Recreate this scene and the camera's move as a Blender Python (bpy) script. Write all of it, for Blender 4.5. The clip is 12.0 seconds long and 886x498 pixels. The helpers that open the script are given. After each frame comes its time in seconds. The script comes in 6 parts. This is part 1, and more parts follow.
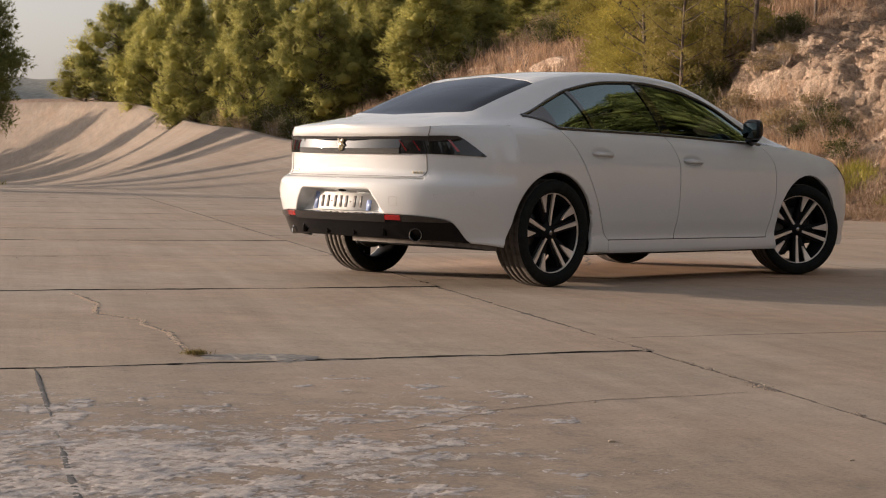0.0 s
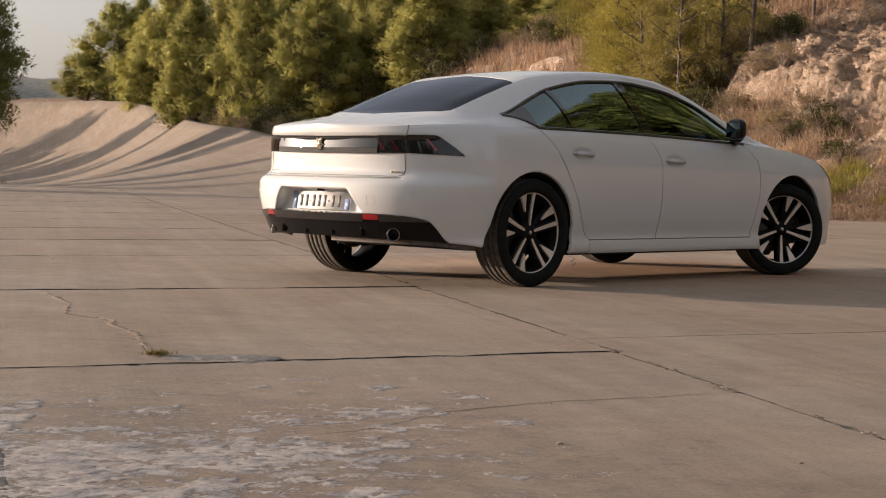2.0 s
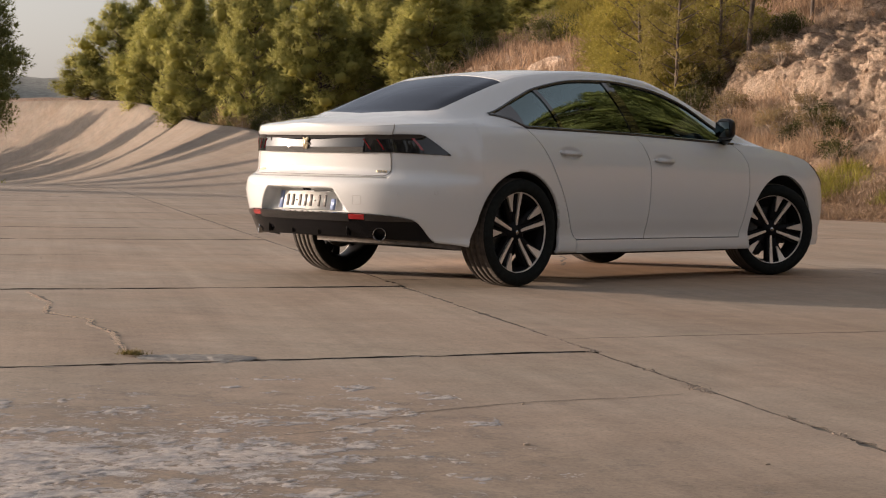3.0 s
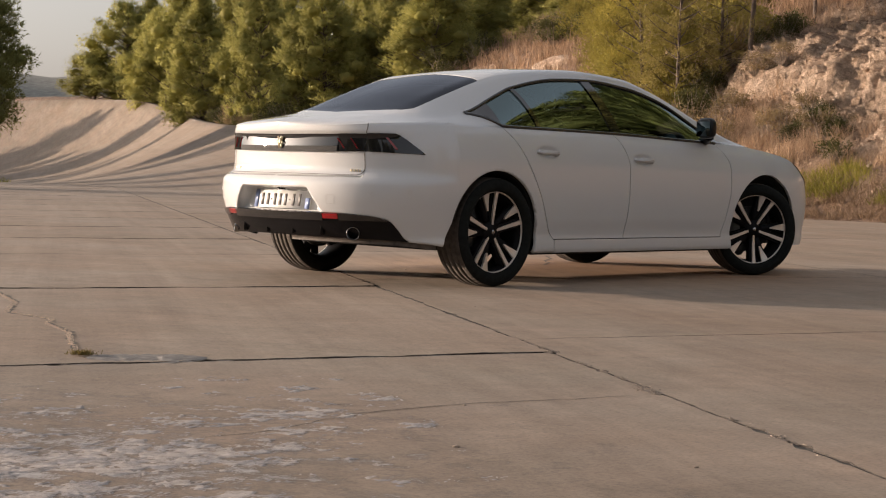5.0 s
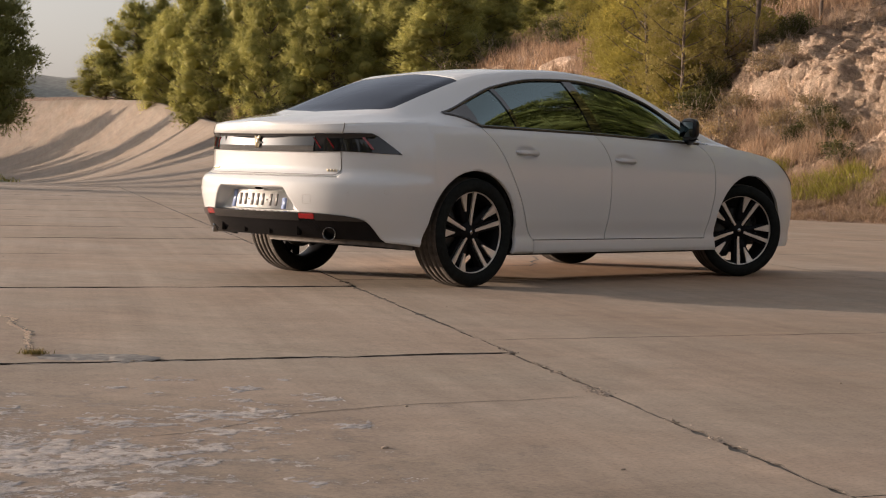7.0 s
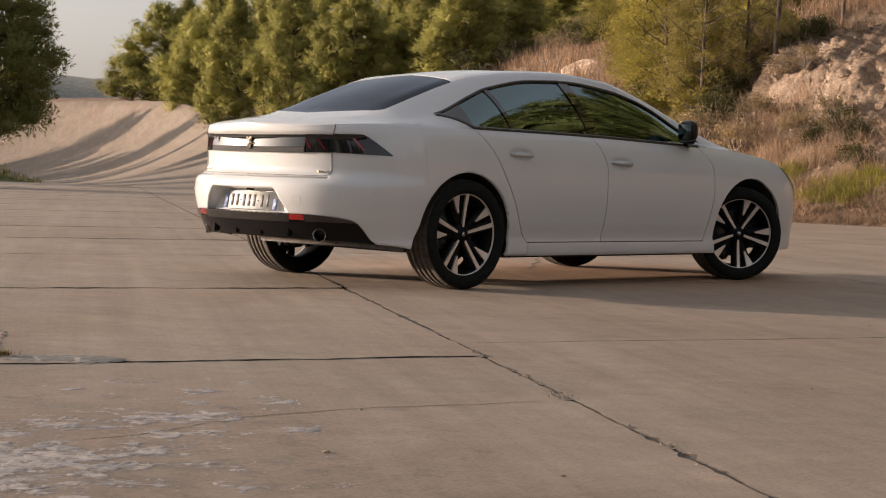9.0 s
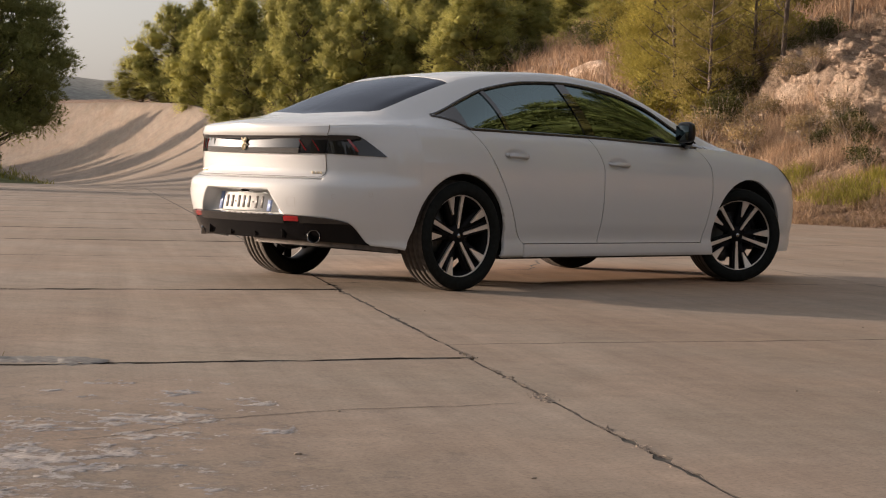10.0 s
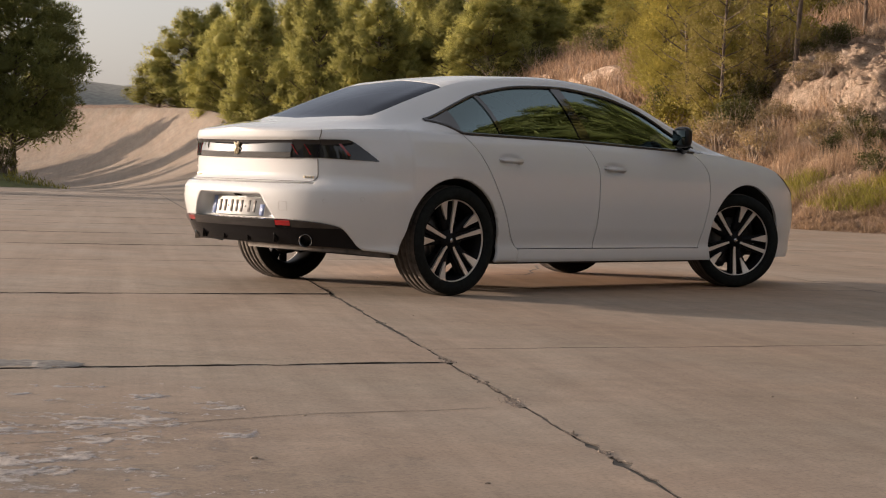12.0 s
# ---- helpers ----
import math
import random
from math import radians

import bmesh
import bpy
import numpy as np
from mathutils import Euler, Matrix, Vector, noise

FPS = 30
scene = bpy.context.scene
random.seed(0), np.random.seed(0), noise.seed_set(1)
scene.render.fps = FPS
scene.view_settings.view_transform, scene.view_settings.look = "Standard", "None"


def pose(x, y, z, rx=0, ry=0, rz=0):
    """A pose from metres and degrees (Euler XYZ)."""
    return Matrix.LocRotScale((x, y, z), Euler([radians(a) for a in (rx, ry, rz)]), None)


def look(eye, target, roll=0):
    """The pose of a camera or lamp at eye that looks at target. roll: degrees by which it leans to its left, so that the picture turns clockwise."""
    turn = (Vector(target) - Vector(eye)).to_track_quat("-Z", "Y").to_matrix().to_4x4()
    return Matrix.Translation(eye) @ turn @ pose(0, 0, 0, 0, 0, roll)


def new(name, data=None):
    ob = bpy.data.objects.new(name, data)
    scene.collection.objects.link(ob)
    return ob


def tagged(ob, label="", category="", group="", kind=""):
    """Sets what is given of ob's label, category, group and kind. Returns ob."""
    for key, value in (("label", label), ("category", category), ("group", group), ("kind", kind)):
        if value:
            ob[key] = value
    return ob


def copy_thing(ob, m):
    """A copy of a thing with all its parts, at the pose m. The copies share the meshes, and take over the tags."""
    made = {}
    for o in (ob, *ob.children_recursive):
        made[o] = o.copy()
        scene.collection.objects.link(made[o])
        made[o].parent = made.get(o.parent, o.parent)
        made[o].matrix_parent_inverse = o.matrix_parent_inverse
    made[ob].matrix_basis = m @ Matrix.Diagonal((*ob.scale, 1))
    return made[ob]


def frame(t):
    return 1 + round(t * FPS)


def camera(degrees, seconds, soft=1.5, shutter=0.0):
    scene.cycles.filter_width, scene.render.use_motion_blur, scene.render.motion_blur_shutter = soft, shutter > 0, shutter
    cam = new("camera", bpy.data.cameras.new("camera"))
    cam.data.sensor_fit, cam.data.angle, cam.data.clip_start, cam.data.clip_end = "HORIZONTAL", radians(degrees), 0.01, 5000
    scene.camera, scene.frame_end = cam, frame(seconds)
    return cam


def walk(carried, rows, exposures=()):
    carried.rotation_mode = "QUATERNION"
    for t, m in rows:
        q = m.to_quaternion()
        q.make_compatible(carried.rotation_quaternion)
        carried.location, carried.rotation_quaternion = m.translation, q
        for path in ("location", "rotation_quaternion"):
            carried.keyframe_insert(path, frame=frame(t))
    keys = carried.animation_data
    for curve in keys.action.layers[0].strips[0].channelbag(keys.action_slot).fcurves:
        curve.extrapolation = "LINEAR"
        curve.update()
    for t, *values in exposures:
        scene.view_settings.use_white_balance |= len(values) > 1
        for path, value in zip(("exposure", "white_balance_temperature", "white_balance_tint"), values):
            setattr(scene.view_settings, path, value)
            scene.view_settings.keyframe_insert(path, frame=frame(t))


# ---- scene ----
cam = camera(29.32, 12.0, soft=1.1)
PATH = [
    (0, (-7.960, -7.708, 0.697), (-6.5307, -6.3115, 0.6060), 1.34),
    (0.5, (-7.928, -7.721, 0.697), (-6.4992, -6.3248, 0.6060), 1.35),
    (1, (-7.896, -7.739, 0.698), (-6.4683, -6.3423, 0.6068), 1.38),
    (1.5, (-7.863, -7.758, 0.698), (-6.4356, -6.3604, 0.6068), 1.38),
    (2, (-7.825, -7.778, 0.699), (-6.3984, -6.3798, 0.6076), 1.39),
    (2.5, (-7.786, -7.800, 0.700), (-6.3596, -6.4010, 0.6077), 1.41),
    (3, (-7.744, -7.824, 0.700), (-6.3180, -6.4245, 0.6082), 1.43),
    (5, (-7.563, -7.932, 0.703), (-6.1442, -6.5250, 0.6104), 1.50),
    (5.5, (-7.521, -7.960, 0.704), (-6.1050, -6.5507, 0.6108), 1.53),
    (6, (-7.480, -7.994, 0.704), (-6.0673, -6.5814, 0.6115), 1.57),
    (6.5, (-7.437, -8.025, 0.705), (-6.0266, -6.6103, 0.6122), 1.57),
    (7, (-7.391, -8.057, 0.704), (-5.9827, -6.6399, 0.6121), 1.61),
    (9, (-7.201, -8.162, 0.708), (-5.8156, -6.7232, 0.6175), 1.82),
    (9.5, (-7.158, -8.187, 0.708), (-5.7784, -6.7416, 0.6181), 1.85),
    (10, (-7.117, -8.212, 0.708), (-5.7402, -6.7636, 0.6191), 1.85),
    (10.5, (-7.080, -8.236, 0.707), (-5.7066, -6.7845, 0.6199), 1.86),
    (11, (-7.047, -8.260, 0.708), (-5.6767, -6.8054, 0.6222), 1.89),
    (11.5, (-7.019, -8.279, 0.708), (-5.6524, -6.8214, 0.6233), 1.94),
    (12, (-6.993, -8.298, 0.707), (-5.6315, -6.8353, 0.6239), 1.93),
]
walk(cam, [(t, look(eye, target, roll)) for t, eye, target, roll in PATH],
     exposures=((0.0, 1.45, 6400, 16), (12.0, 1.45, 6400, 16)))

# ---- world and sun ----
SUN_AZ, SUN_EL = 122.0, 7.5          # degrees, azimuth from +x towards +y
world = bpy.data.worlds.new("sky")
scene.world = world
world.use_nodes = True
wn = world.node_tree
sky = wn.nodes.new("ShaderNodeTexSky")
sky.sky_type = "NISHITA"
sky.sun_disc = False
sky.sun_elevation = radians(SUN_EL)
sky.sun_rotation = radians((90 - SUN_AZ) % 360)
sky.air_density, sky.dust_density, sky.ozone_density = 1.0, 3.5, 1.0
wn.nodes["Background"].inputs["Strength"].default_value = 0.100
haze = wn.nodes.new("ShaderNodeHueSaturation")
haze.inputs["Saturation"].default_value = 0.42
wn.links.new(sky.outputs["Color"], haze.inputs["Color"])
veil = wn.nodes.new("ShaderNodeMix")        # thin high haze evens the sky out
veil.data_type = "RGBA"
veil.inputs[0].default_value = 0.28
veil.inputs[7].default_value = (2.5, 2.38, 2.22, 1)
wn.links.new(haze.outputs["Color"], veil.inputs[6])
wn.links.new(veil.outputs[2], wn.nodes["Background"].inputs["Color"])

sun_data = bpy.data.lights.new("sun", "SUN")
sun_data.energy, sun_data.angle, sun_data.color = 2.75, radians(0.6), (1.0, 0.79, 0.58)
sun = new("sun", sun_data)
az, el = radians(SUN_AZ), radians(SUN_EL)
sun_dir = Vector((math.cos(az) * math.cos(el), math.sin(az) * math.cos(el), math.sin(el)))
sun.matrix_world = look(sun_dir * 50, (0, 0, 0))


# ---- materials ----
def material(name, rough=0.5, metal=0.0, coat=0.0):
    m = bpy.data.materials.new(name)
    m.use_nodes = True
    b = m.node_tree.nodes["Principled BSDF"]
    b.inputs["Roughness"].default_value = rough
    b.inputs["Metallic"].default_value = metal
    b.inputs["Coat Weight"].default_value = coat
    return m, m.node_tree, b


def node(tree, kind, **values):
    n = tree.nodes.new(kind)
    for key, value in values.items():
        n.inputs[key.replace("_", " ")].default_value = value
    return n


def noise_ramp(tree, scale, stops, coord=None, detail=8.0, rough=0.6, stretch=None, distortion=0.0, turn=0.0):
    """A noise through a colour ramp; stops: (place, colour)."""
    if coord is None:
        coord = tree.nodes.new("ShaderNodeNewGeometry").outputs["Position"]
    if stretch:
        mp = tree.nodes.new("ShaderNodeMapping")
        mp.inputs["Scale"].default_value = stretch
        if turn:
            tc = tree.nodes.new("ShaderNodeVectorRotate")
            tc.rotation_type = "Z_AXIS"
            tc.inputs["Angle"].default_value = radians(-turn)
            tree.links.new(coord, tc.inputs["Vector"])
            coord = tc.outputs["Vector"]
        tree.links.new(coord, mp.inputs["Vector"])
        coord = mp.outputs["Vector"]
    n = node(tree, "ShaderNodeTexNoise", Scale=scale, Detail=detail, Roughness=rough, Distortion=distortion)
    tree.links.new(coord, n.inputs["Vector"])
    r = tree.nodes.new("ShaderNodeValToRGB")
    ramp = r.color_ramp
    while len(ramp.elements) < len(stops):
        ramp.elements.new(0.5)
    for e, (at, col) in zip(ramp.elements, stops):
        e.position, e.color = at, (*col, 1)
    tree.links.new(n.outputs["Fac"], r.inputs["Fac"])
    return r.outputs["Color"], n.outputs["Fac"]


def mix(tree, fac, a, b, blend="MIX"):
    n = tree.nodes.new("ShaderNodeMix")
    n.data_type, n.blend_type = "RGBA", blend
    for value, slot in ((fac, 0), (a, 6), (b, 7)):
        if isinstance(value, bpy.types.NodeSocket):
            tree.links.new(value, n.inputs[slot])
        else:
            n.inputs[slot].default_value = value if slot == 0 else (*value, 1)
    return n.outputs[2]


def bump(tree, bsdf, height, strength=0.3, distance=0.02):
    n = tree.nodes.new("ShaderNodeBump")
    n.inputs["Strength"].default_value, n.inputs["Distance"].default_value = strength, distance
    tree.links.new(height, n.inputs["Height"])
    tree.links.new(n.outputs["Normal"], bsdf.inputs["Normal"])


def simple(name, col, rough=0.5, metal=0.0, coat=0.0, vary=0.12, scale=30.0, bumps=0.0):
    m, t, b = material(name, rough, metal, coat)
    lo, hi = [c * (1 - vary) for c in col], [min(1, c * (1 + vary)) for c in col]
    c, f = noise_ramp(t, scale, ((0.3, lo), (0.7, hi)), t.nodes.new("ShaderNodeTexCoord").outputs["Object"], 4)
    t.links.new(c, b.inputs["Base Color"])
    if bumps:
        bump(t, b, f, bumps, 0.003)
    return m


def concrete_material(name, random_shade=0.0, tone=1.0):
    m, t, b = material(name, 0.85)
    geo = t.nodes.new("ShaderNodeNewGeometry").outputs["Position"]
    big, _ = noise_ramp(t, 0.35, ((0.3, (0.272 * tone, 0.206 * tone, 0.152 * tone)), (0.7, (0.345 * tone, 0.287 * tone, 0.238 * tone))), geo, 6)
    fine, ff = noise_ramp(t, 9.0, ((0.25, (0.82, 0.82, 0.82)), (0.75, (1.1, 1.09, 1.07))), geo, 10, 0.7)
    col = mix(t, 1.0, big, fine, "MULTIPLY")
    mottle, _ = noise_ramp(t, 1.7, ((0.3, (0.84, 0.83, 0.82)), (0.55, (1.0, 1.0, 1.0)), (0.75, (1.09, 1.08, 1.07))), geo, 12, 0.72, None, 0.6)
    col = mix(t, 1.0, col, mottle, "MULTIPLY")
    streak, _ = noise_ramp(t, 1.2, ((0.35, (0.86, 0.85, 0.84)), (0.65, (1.06, 1.06, 1.06))), geo, 6, 0.6, (0.06, 2.2, 1), 0.0, 58.0)
    col = mix(t, 0.8, col, streak, "MULTIPLY")
    brushed, _ = noise_ramp(t, 9.0, ((0.36, (0.74, 0.73, 0.72)), (0.58, (1.05, 1.05, 1.05))), geo, 8, 0.75, (0.03, 1.2, 1), 0.1, 58.0)
    col = mix(t, 0.36, col, brushed, "MULTIPLY")
    worn_skin, _ = noise_ramp(t, 2.6, ((0.40, (0.86, 0.855, 0.85)), (0.47, (0.985, 0.985, 0.98)), (0.56, (1.0, 1.0, 1.0)), (0.62, (1.10, 1.10, 1.08))), geo, 14, 0.76, (1.0, 0.55, 1), 0.8, 20.0)
    col = mix(t, 0.75, col, worn_skin, "MULTIPLY")
    tint, _ = noise_ramp(t, 0.8, ((0.35, (1.04, 0.99, 0.95)), (0.65, (0.97, 1.0, 0.99))), geo, 5)
    col = mix(t, 1.0, col, tint, "MULTIPLY")
    wash = t.nodes.new("ShaderNodeVectorMath")        # reddish earth washed down from the slope
    wash.operation = "DISTANCE"
    wash.inputs[1].default_value = (14, 2, 0)
    t.links.new(geo, wash.inputs[0])
    dusty = t.nodes.new("ShaderNodeMapRange")
    for key, v in (("From Min", 6.0), ("From Max", 19.0), ("To Min", 0.9), ("To Max", 0.0)):
        dusty.inputs[key].default_value = v
    t.links.new(wash.outputs["Value"], dusty.inputs["Value"])
    col = mix(t, dusty.outputs["Result"], col, mix(t, 1.0, col, (1.05, 0.985, 0.92), "MULTIPLY"))
    spot_at = t.nodes.new("ShaderNodeVectorMath")        # a rusty stain of wet earth
    spot_at.operation = "DISTANCE"
    spot_at.inputs[1].default_value = (2.3, 0.05, 0)
    t.links.new(geo, spot_at.inputs[0])
    rag, _ = noise_ramp(t, 1.6, ((0.3, (0.35, 0.35, 0.35)), (0.6, (1, 1, 1))), geo, 8, 0.7)
    stain = t.nodes.new("ShaderNodeMapRange")
    for key, v in (("From Min", 0.7), ("From Max", 2.3), ("To Min", 1.0), ("To Max", 0.0)):
        stain.inputs[key].default_value = v
    t.links.new(spot_at.outputs["Value"], stain.inputs["Value"])
    rusty = mix(t, 1.0, col, mix(t, rag, (1.0, 1.0, 1.0), (1.14, 0.83, 0.59)), "MULTIPLY")
    col = mix(t, stain.outputs["Result"], col, rusty)
    speck, _ = noise_ramp(t, 70.0, ((0.33, (0.72, 0.71, 0.70)), (0.5, (1.0, 1.0, 1.0)), (0.72, (1.16, 1.15, 1.13))), geo, 5, 0.7)
    col = mix(t, 0.85, col, speck, "MULTIPLY")
    if random_shade:
        info = t.nodes.new("ShaderNodeObjectInfo").outputs["Random"]
        r = t.nodes.new("ShaderNodeMapRange")
        r.inputs["To Min"].default_value, r.inputs["To Max"].default_value = 1 - random_shade, 1 + random_shade
        t.links.new(info, r.inputs["Value"])
        cmb = t.nodes.new("ShaderNodeCombineColor")
        for k in range(3):
            t.links.new(r.outputs["Result"], cmb.inputs[k])
        col = mix(t, 1.0, col, cmb.outputs["Color"], "MULTIPLY")
        # peeling pale paint near one joint: a patch with ragged flakes, their shadows painted round them
        d = t.nodes.new("ShaderNodeVectorMath")
        d.operation = "DISTANCE"
        d.inputs[1].default_value = (-5.72, -4.42, 0)
        t.links.new(geo, d.inputs[0])
        reach = t.nodes.new("ShaderNodeMapRange")
        for key, v in (("From Min", 0.3), ("From Max", 2.3), ("To Min", 0.035), ("To Max", -0.15)):
            reach.inputs[key].default_value = v
        t.links.new(d.outputs["Value"], reach.inputs["Value"])
        _, flake = noise_ramp(t, 7.0, ((0, (0, 0, 0)), (1, (1, 1, 1))), geo, 15, 0.84, (1.0, 0.8, 1), 0.25, 20.0)
        add = t.nodes.new("ShaderNodeMath")
        t.links.new(flake, add.inputs[0])
        t.links.new(reach.outputs["Result"], add.inputs[1])
        edge = t.nodes.new("ShaderNodeMapRange")
        edge.inputs["From Min"].default_value, edge.inputs["From Max"].default_value = 0.525, 0.60
        t.links.new(add.outputs[0], edge.inputs["Value"])
        paint, _ = noise_ramp(t, 45.0, ((0.34, (0.20, 0.19, 0.185)), (0.46, (0.36, 0.34, 0.325)), (0.68, (0.49, 0.465, 0.45))), geo, 8, 0.75)
        # bluish dark rim: the flakes' shadow edges, put into the colour
        rim = t.nodes.new("ShaderNodeMapRange")
        rim.inputs["From Min"].default_value, rim.inputs["From Max"].default_value = 0.45, 0.535
        t.links.new(add.outputs[0], rim.inputs["Value"])
        worn_shade = mix(t, 1.0, col, (0.66, 0.68, 0.72), "MULTIPLY")
        col = mix(t, rim.outputs["Result"], col, worn_shade)
        col = mix(t, edge.outputs["Result"], col, paint)
        thick = t.nodes.new("ShaderNodeMath")
        thick.operation = "MULTIPLY_ADD"
        thick.inputs[1].default_value = 1.6
        t.links.new(edge.outputs["Result"], thick.inputs[0])
        t.links.new(ff, thick.inputs[2])
        ff = thick.outputs[0]
    t.links.new(col, b.inputs["Base Color"])
    bump(t, b, ff, 0.35, 0.006)
    return m


MAT = {}
MAT["slab"] = concrete_material("slab_concrete", 0.06)
MAT["ground"] = concrete_material("far_concrete")
MAT["joint"] = simple("joint_dirt", (0.10, 0.085, 0.068), 0.95, vary=0.4, scale=15, bumps=0.5)
# shade put into the sides' colour, so low sun leaves the joints dark
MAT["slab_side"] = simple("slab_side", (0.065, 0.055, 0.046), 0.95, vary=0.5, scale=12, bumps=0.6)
MAT["crumb"] = simple("loose_grit", (0.36, 0.295, 0.235), 0.95, vary=0.35, scale=50, bumps=0.4)
MAT["crack"] = simple("crumbled_concrete", (0.70, 0.54, 0.40), 0.95, vary=0.3, scale=60, bumps=0.5)
MAT["seal"] = simple("joint_sealer", (0.17, 0.16, 0.148), 0.9, vary=0.45, scale=25, bumps=0.4)
MAT["filler"] = simple("joint_filler", (0.062, 0.06, 0.06), 0.85, vary=0.45, scale=20, bumps=0.4)
MAT["lip"] = simple("crumbled_lip", (0.23, 0.205, 0.185), 0.95, vary=0.5, scale=30, bumps=0.5)
def crust_material():
    m, t, b = material("pale_crust", 0.92)
    geo = t.nodes.new("ShaderNodeNewGeometry").outputs["Position"]
    col, f = noise_ramp(t, 22.0, ((0.36, (0.19, 0.165, 0.145)), (0.46, (0.37, 0.325, 0.29)), (0.60, (0.53, 0.48, 0.445))), geo, 12, 0.86)
    cool, _ = noise_ramp(t, 7.0, ((0.42, (0.66, 0.71, 0.78)), (0.54, (1.0, 1.0, 1.0))), geo, 9, 0.75)
    t.links.new(mix(t, 1.0, col, cool, "MULTIPLY"), b.inputs["Base Color"])
    bump(t, b, f, 0.6, 0.006)
    return m


MAT["crust"] = crust_material()
MAT["bits"] = simple("broken_bits", (0.255, 0.21, 0.172), 0.95, vary=0.5, scale=60, bumps=0.4)
MAT["pit"] = simple("broken_hollow", (0.18, 0.147, 0.12), 0.95, vary=0.6, scale=60, bumps=0.6)


def paint_material():
    m, t, b = material("pearl_white_paint", 0.55, 0.0, 0.9)
    b.inputs["Coat Roughness"].default_value = 0.02
    c, _ = noise_ramp(t, 350.0, ((0.3, (0.538, 0.549, 0.553)), (0.7, (0.598, 0.609, 0.613))), t.nodes.new("ShaderNodeTexCoord").outputs["Object"], 2)
    t.links.new(c, b.inputs["Base Color"])
    # the clear coat is never quite flat
    wave = node(t, "ShaderNodeTexNoise", Scale=2.2, Detail=2.0)
    t.links.new(t.nodes.new("ShaderNodeTexCoord").outputs["Object"], wave.inputs["Vector"])
    ripple = node(t, "ShaderNodeBump", Strength=0.25, Distance=0.02)
    t.links.new(wave.outputs["Fac"], ripple.inputs["Height"])
    t.links.new(ripple.outputs["Normal"], b.inputs["Coat Normal"])
    b.inputs["Coat IOR"].default_value = 1.57
    b.inputs["Specular IOR Level"].default_value = 0.15
    return m


def glass_material(name, tint, rough=0.0, ior=2.6, cast=(0.86, 1.0, 0.98)):
    m, t, b = material(name)
    t.nodes.remove(b)
    glossy = node(t, "ShaderNodeBsdfGlossy", Roughness=rough)
    glossy.inputs["Color"].default_value = (*cast, 1)
    clear = t.nodes.new("ShaderNodeBsdfTransparent")
    clear.inputs["Color"].default_value = (*tint, 1)
    fres = node(t, "ShaderNodeFresnel", IOR=ior)
    ms = t.nodes.new("ShaderNodeMixShader")
    t.links.new(fres.outputs[0], ms.inputs[0])
    t.links.new(clear.outputs[0], ms.inputs[1])
    t.links.new(glossy.outputs[0], ms.inputs[2])
    t.links.new(ms.outputs[0], t.nodes["Material Output"].inputs["Surface"])
    return m


MAT["paint"] = paint_material()
MAT["glass"] = glass_material("tinted_glass", (0.10, 0.11, 0.10), 0.0, 2.8, (0.74, 0.97, 1.0))
MAT["darkglass"] = glass_material("dark_rear_glass", (0.03, 0.035, 0.04), 0.0, 1.38, (0.66, 0.70, 0.78))
MAT["mirror"] = simple("door_mirror_glass", (0.07, 0.09, 0.09), 0.03, 1.0, vary=0.02)
MAT["housing"] = simple("black_mirror_housing", (0.006, 0.006, 0.007), 0.3)
MAT["housing"].node_tree.nodes["Principled BSDF"].inputs["Specular IOR Level"].default_value = 0.25
MAT["gloss_black"] = simple("gloss_black", (0.010, 0.010, 0.011), 0.15, vary=0.1)
MAT["plastic"] = simple("black_plastic", (0.006, 0.006, 0.007), 0.14, vary=0.2, scale=200, bumps=0.1)
MAT["piano"] = simple("polished_black", (0.005, 0.006, 0.006), 0.03)
MAT["piano"].node_tree.nodes["Principled BSDF"].inputs["IOR"].default_value = 2.1
MAT["gap"] = simple("panel_gap", (0.10, 0.085, 0.07), 0.8)
MAT["seam"] = simple("panel_seam", (0.42, 0.41, 0.395), 0.6)
MAT["lamp"] = simple("smoked_lamp_cover", (0.010, 0.010, 0.012), 0.06, coat=0.2, vary=0.1)
for k in ("lamp", "gloss_black"):
    b = MAT[k].node_tree.nodes["Principled BSDF"]
    b.inputs["IOR"].default_value, b.inputs["Coat Weight"].default_value, b.inputs["Coat Roughness"].default_value = 1.5, 0.25 if k == "lamp" else 0.7, 0.02
MAT["band"] = simple("smoked_band_cover", (0.010, 0.010, 0.012), 0.05, coat=0.3, vary=0.1)
MAT["band"].node_tree.nodes["Principled BSDF"].inputs["IOR"].default_value = 1.62
MAT["band"].node_tree.nodes["Principled BSDF"].inputs["Roughness"].default_value = 0.02
MAT["red"] = simple("red_lens", (0.26, 0.008, 0.010), 0.08, coat=0.8, vary=0.1)
MAT["dark_chrome"] = simple("dark_chrome", (0.30, 0.295, 0.29), 0.12, 1.0, vary=0.05)
# chrome badges; the warm glint of low sun is put into the colour
MAT["badge"] = simple("warm_badge_metal", (0.80, 0.68, 0.48), 0.32, 1.0, vary=0.05)
MAT["alloy"] = simple("machined_alloy", (0.66, 0.61, 0.56), 0.38, 0.55, vary=0.05, scale=80)
MAT["rim_black"] = simple("black_rim", (0.006, 0.006, 0.007), 0.5)
MAT["rubber"] = simple("tyre_rubber", (0.010, 0.0115, 0.011), 0.85, vary=0.3, scale=40, bumps=0.2)
for k, v in (("rubber", 0.12), ("rim_black", 0.1), ("plastic", 0.18)):
    MAT[k].node_tree.nodes["Principled BSDF"].inputs["Specular IOR Level"].default_value = v
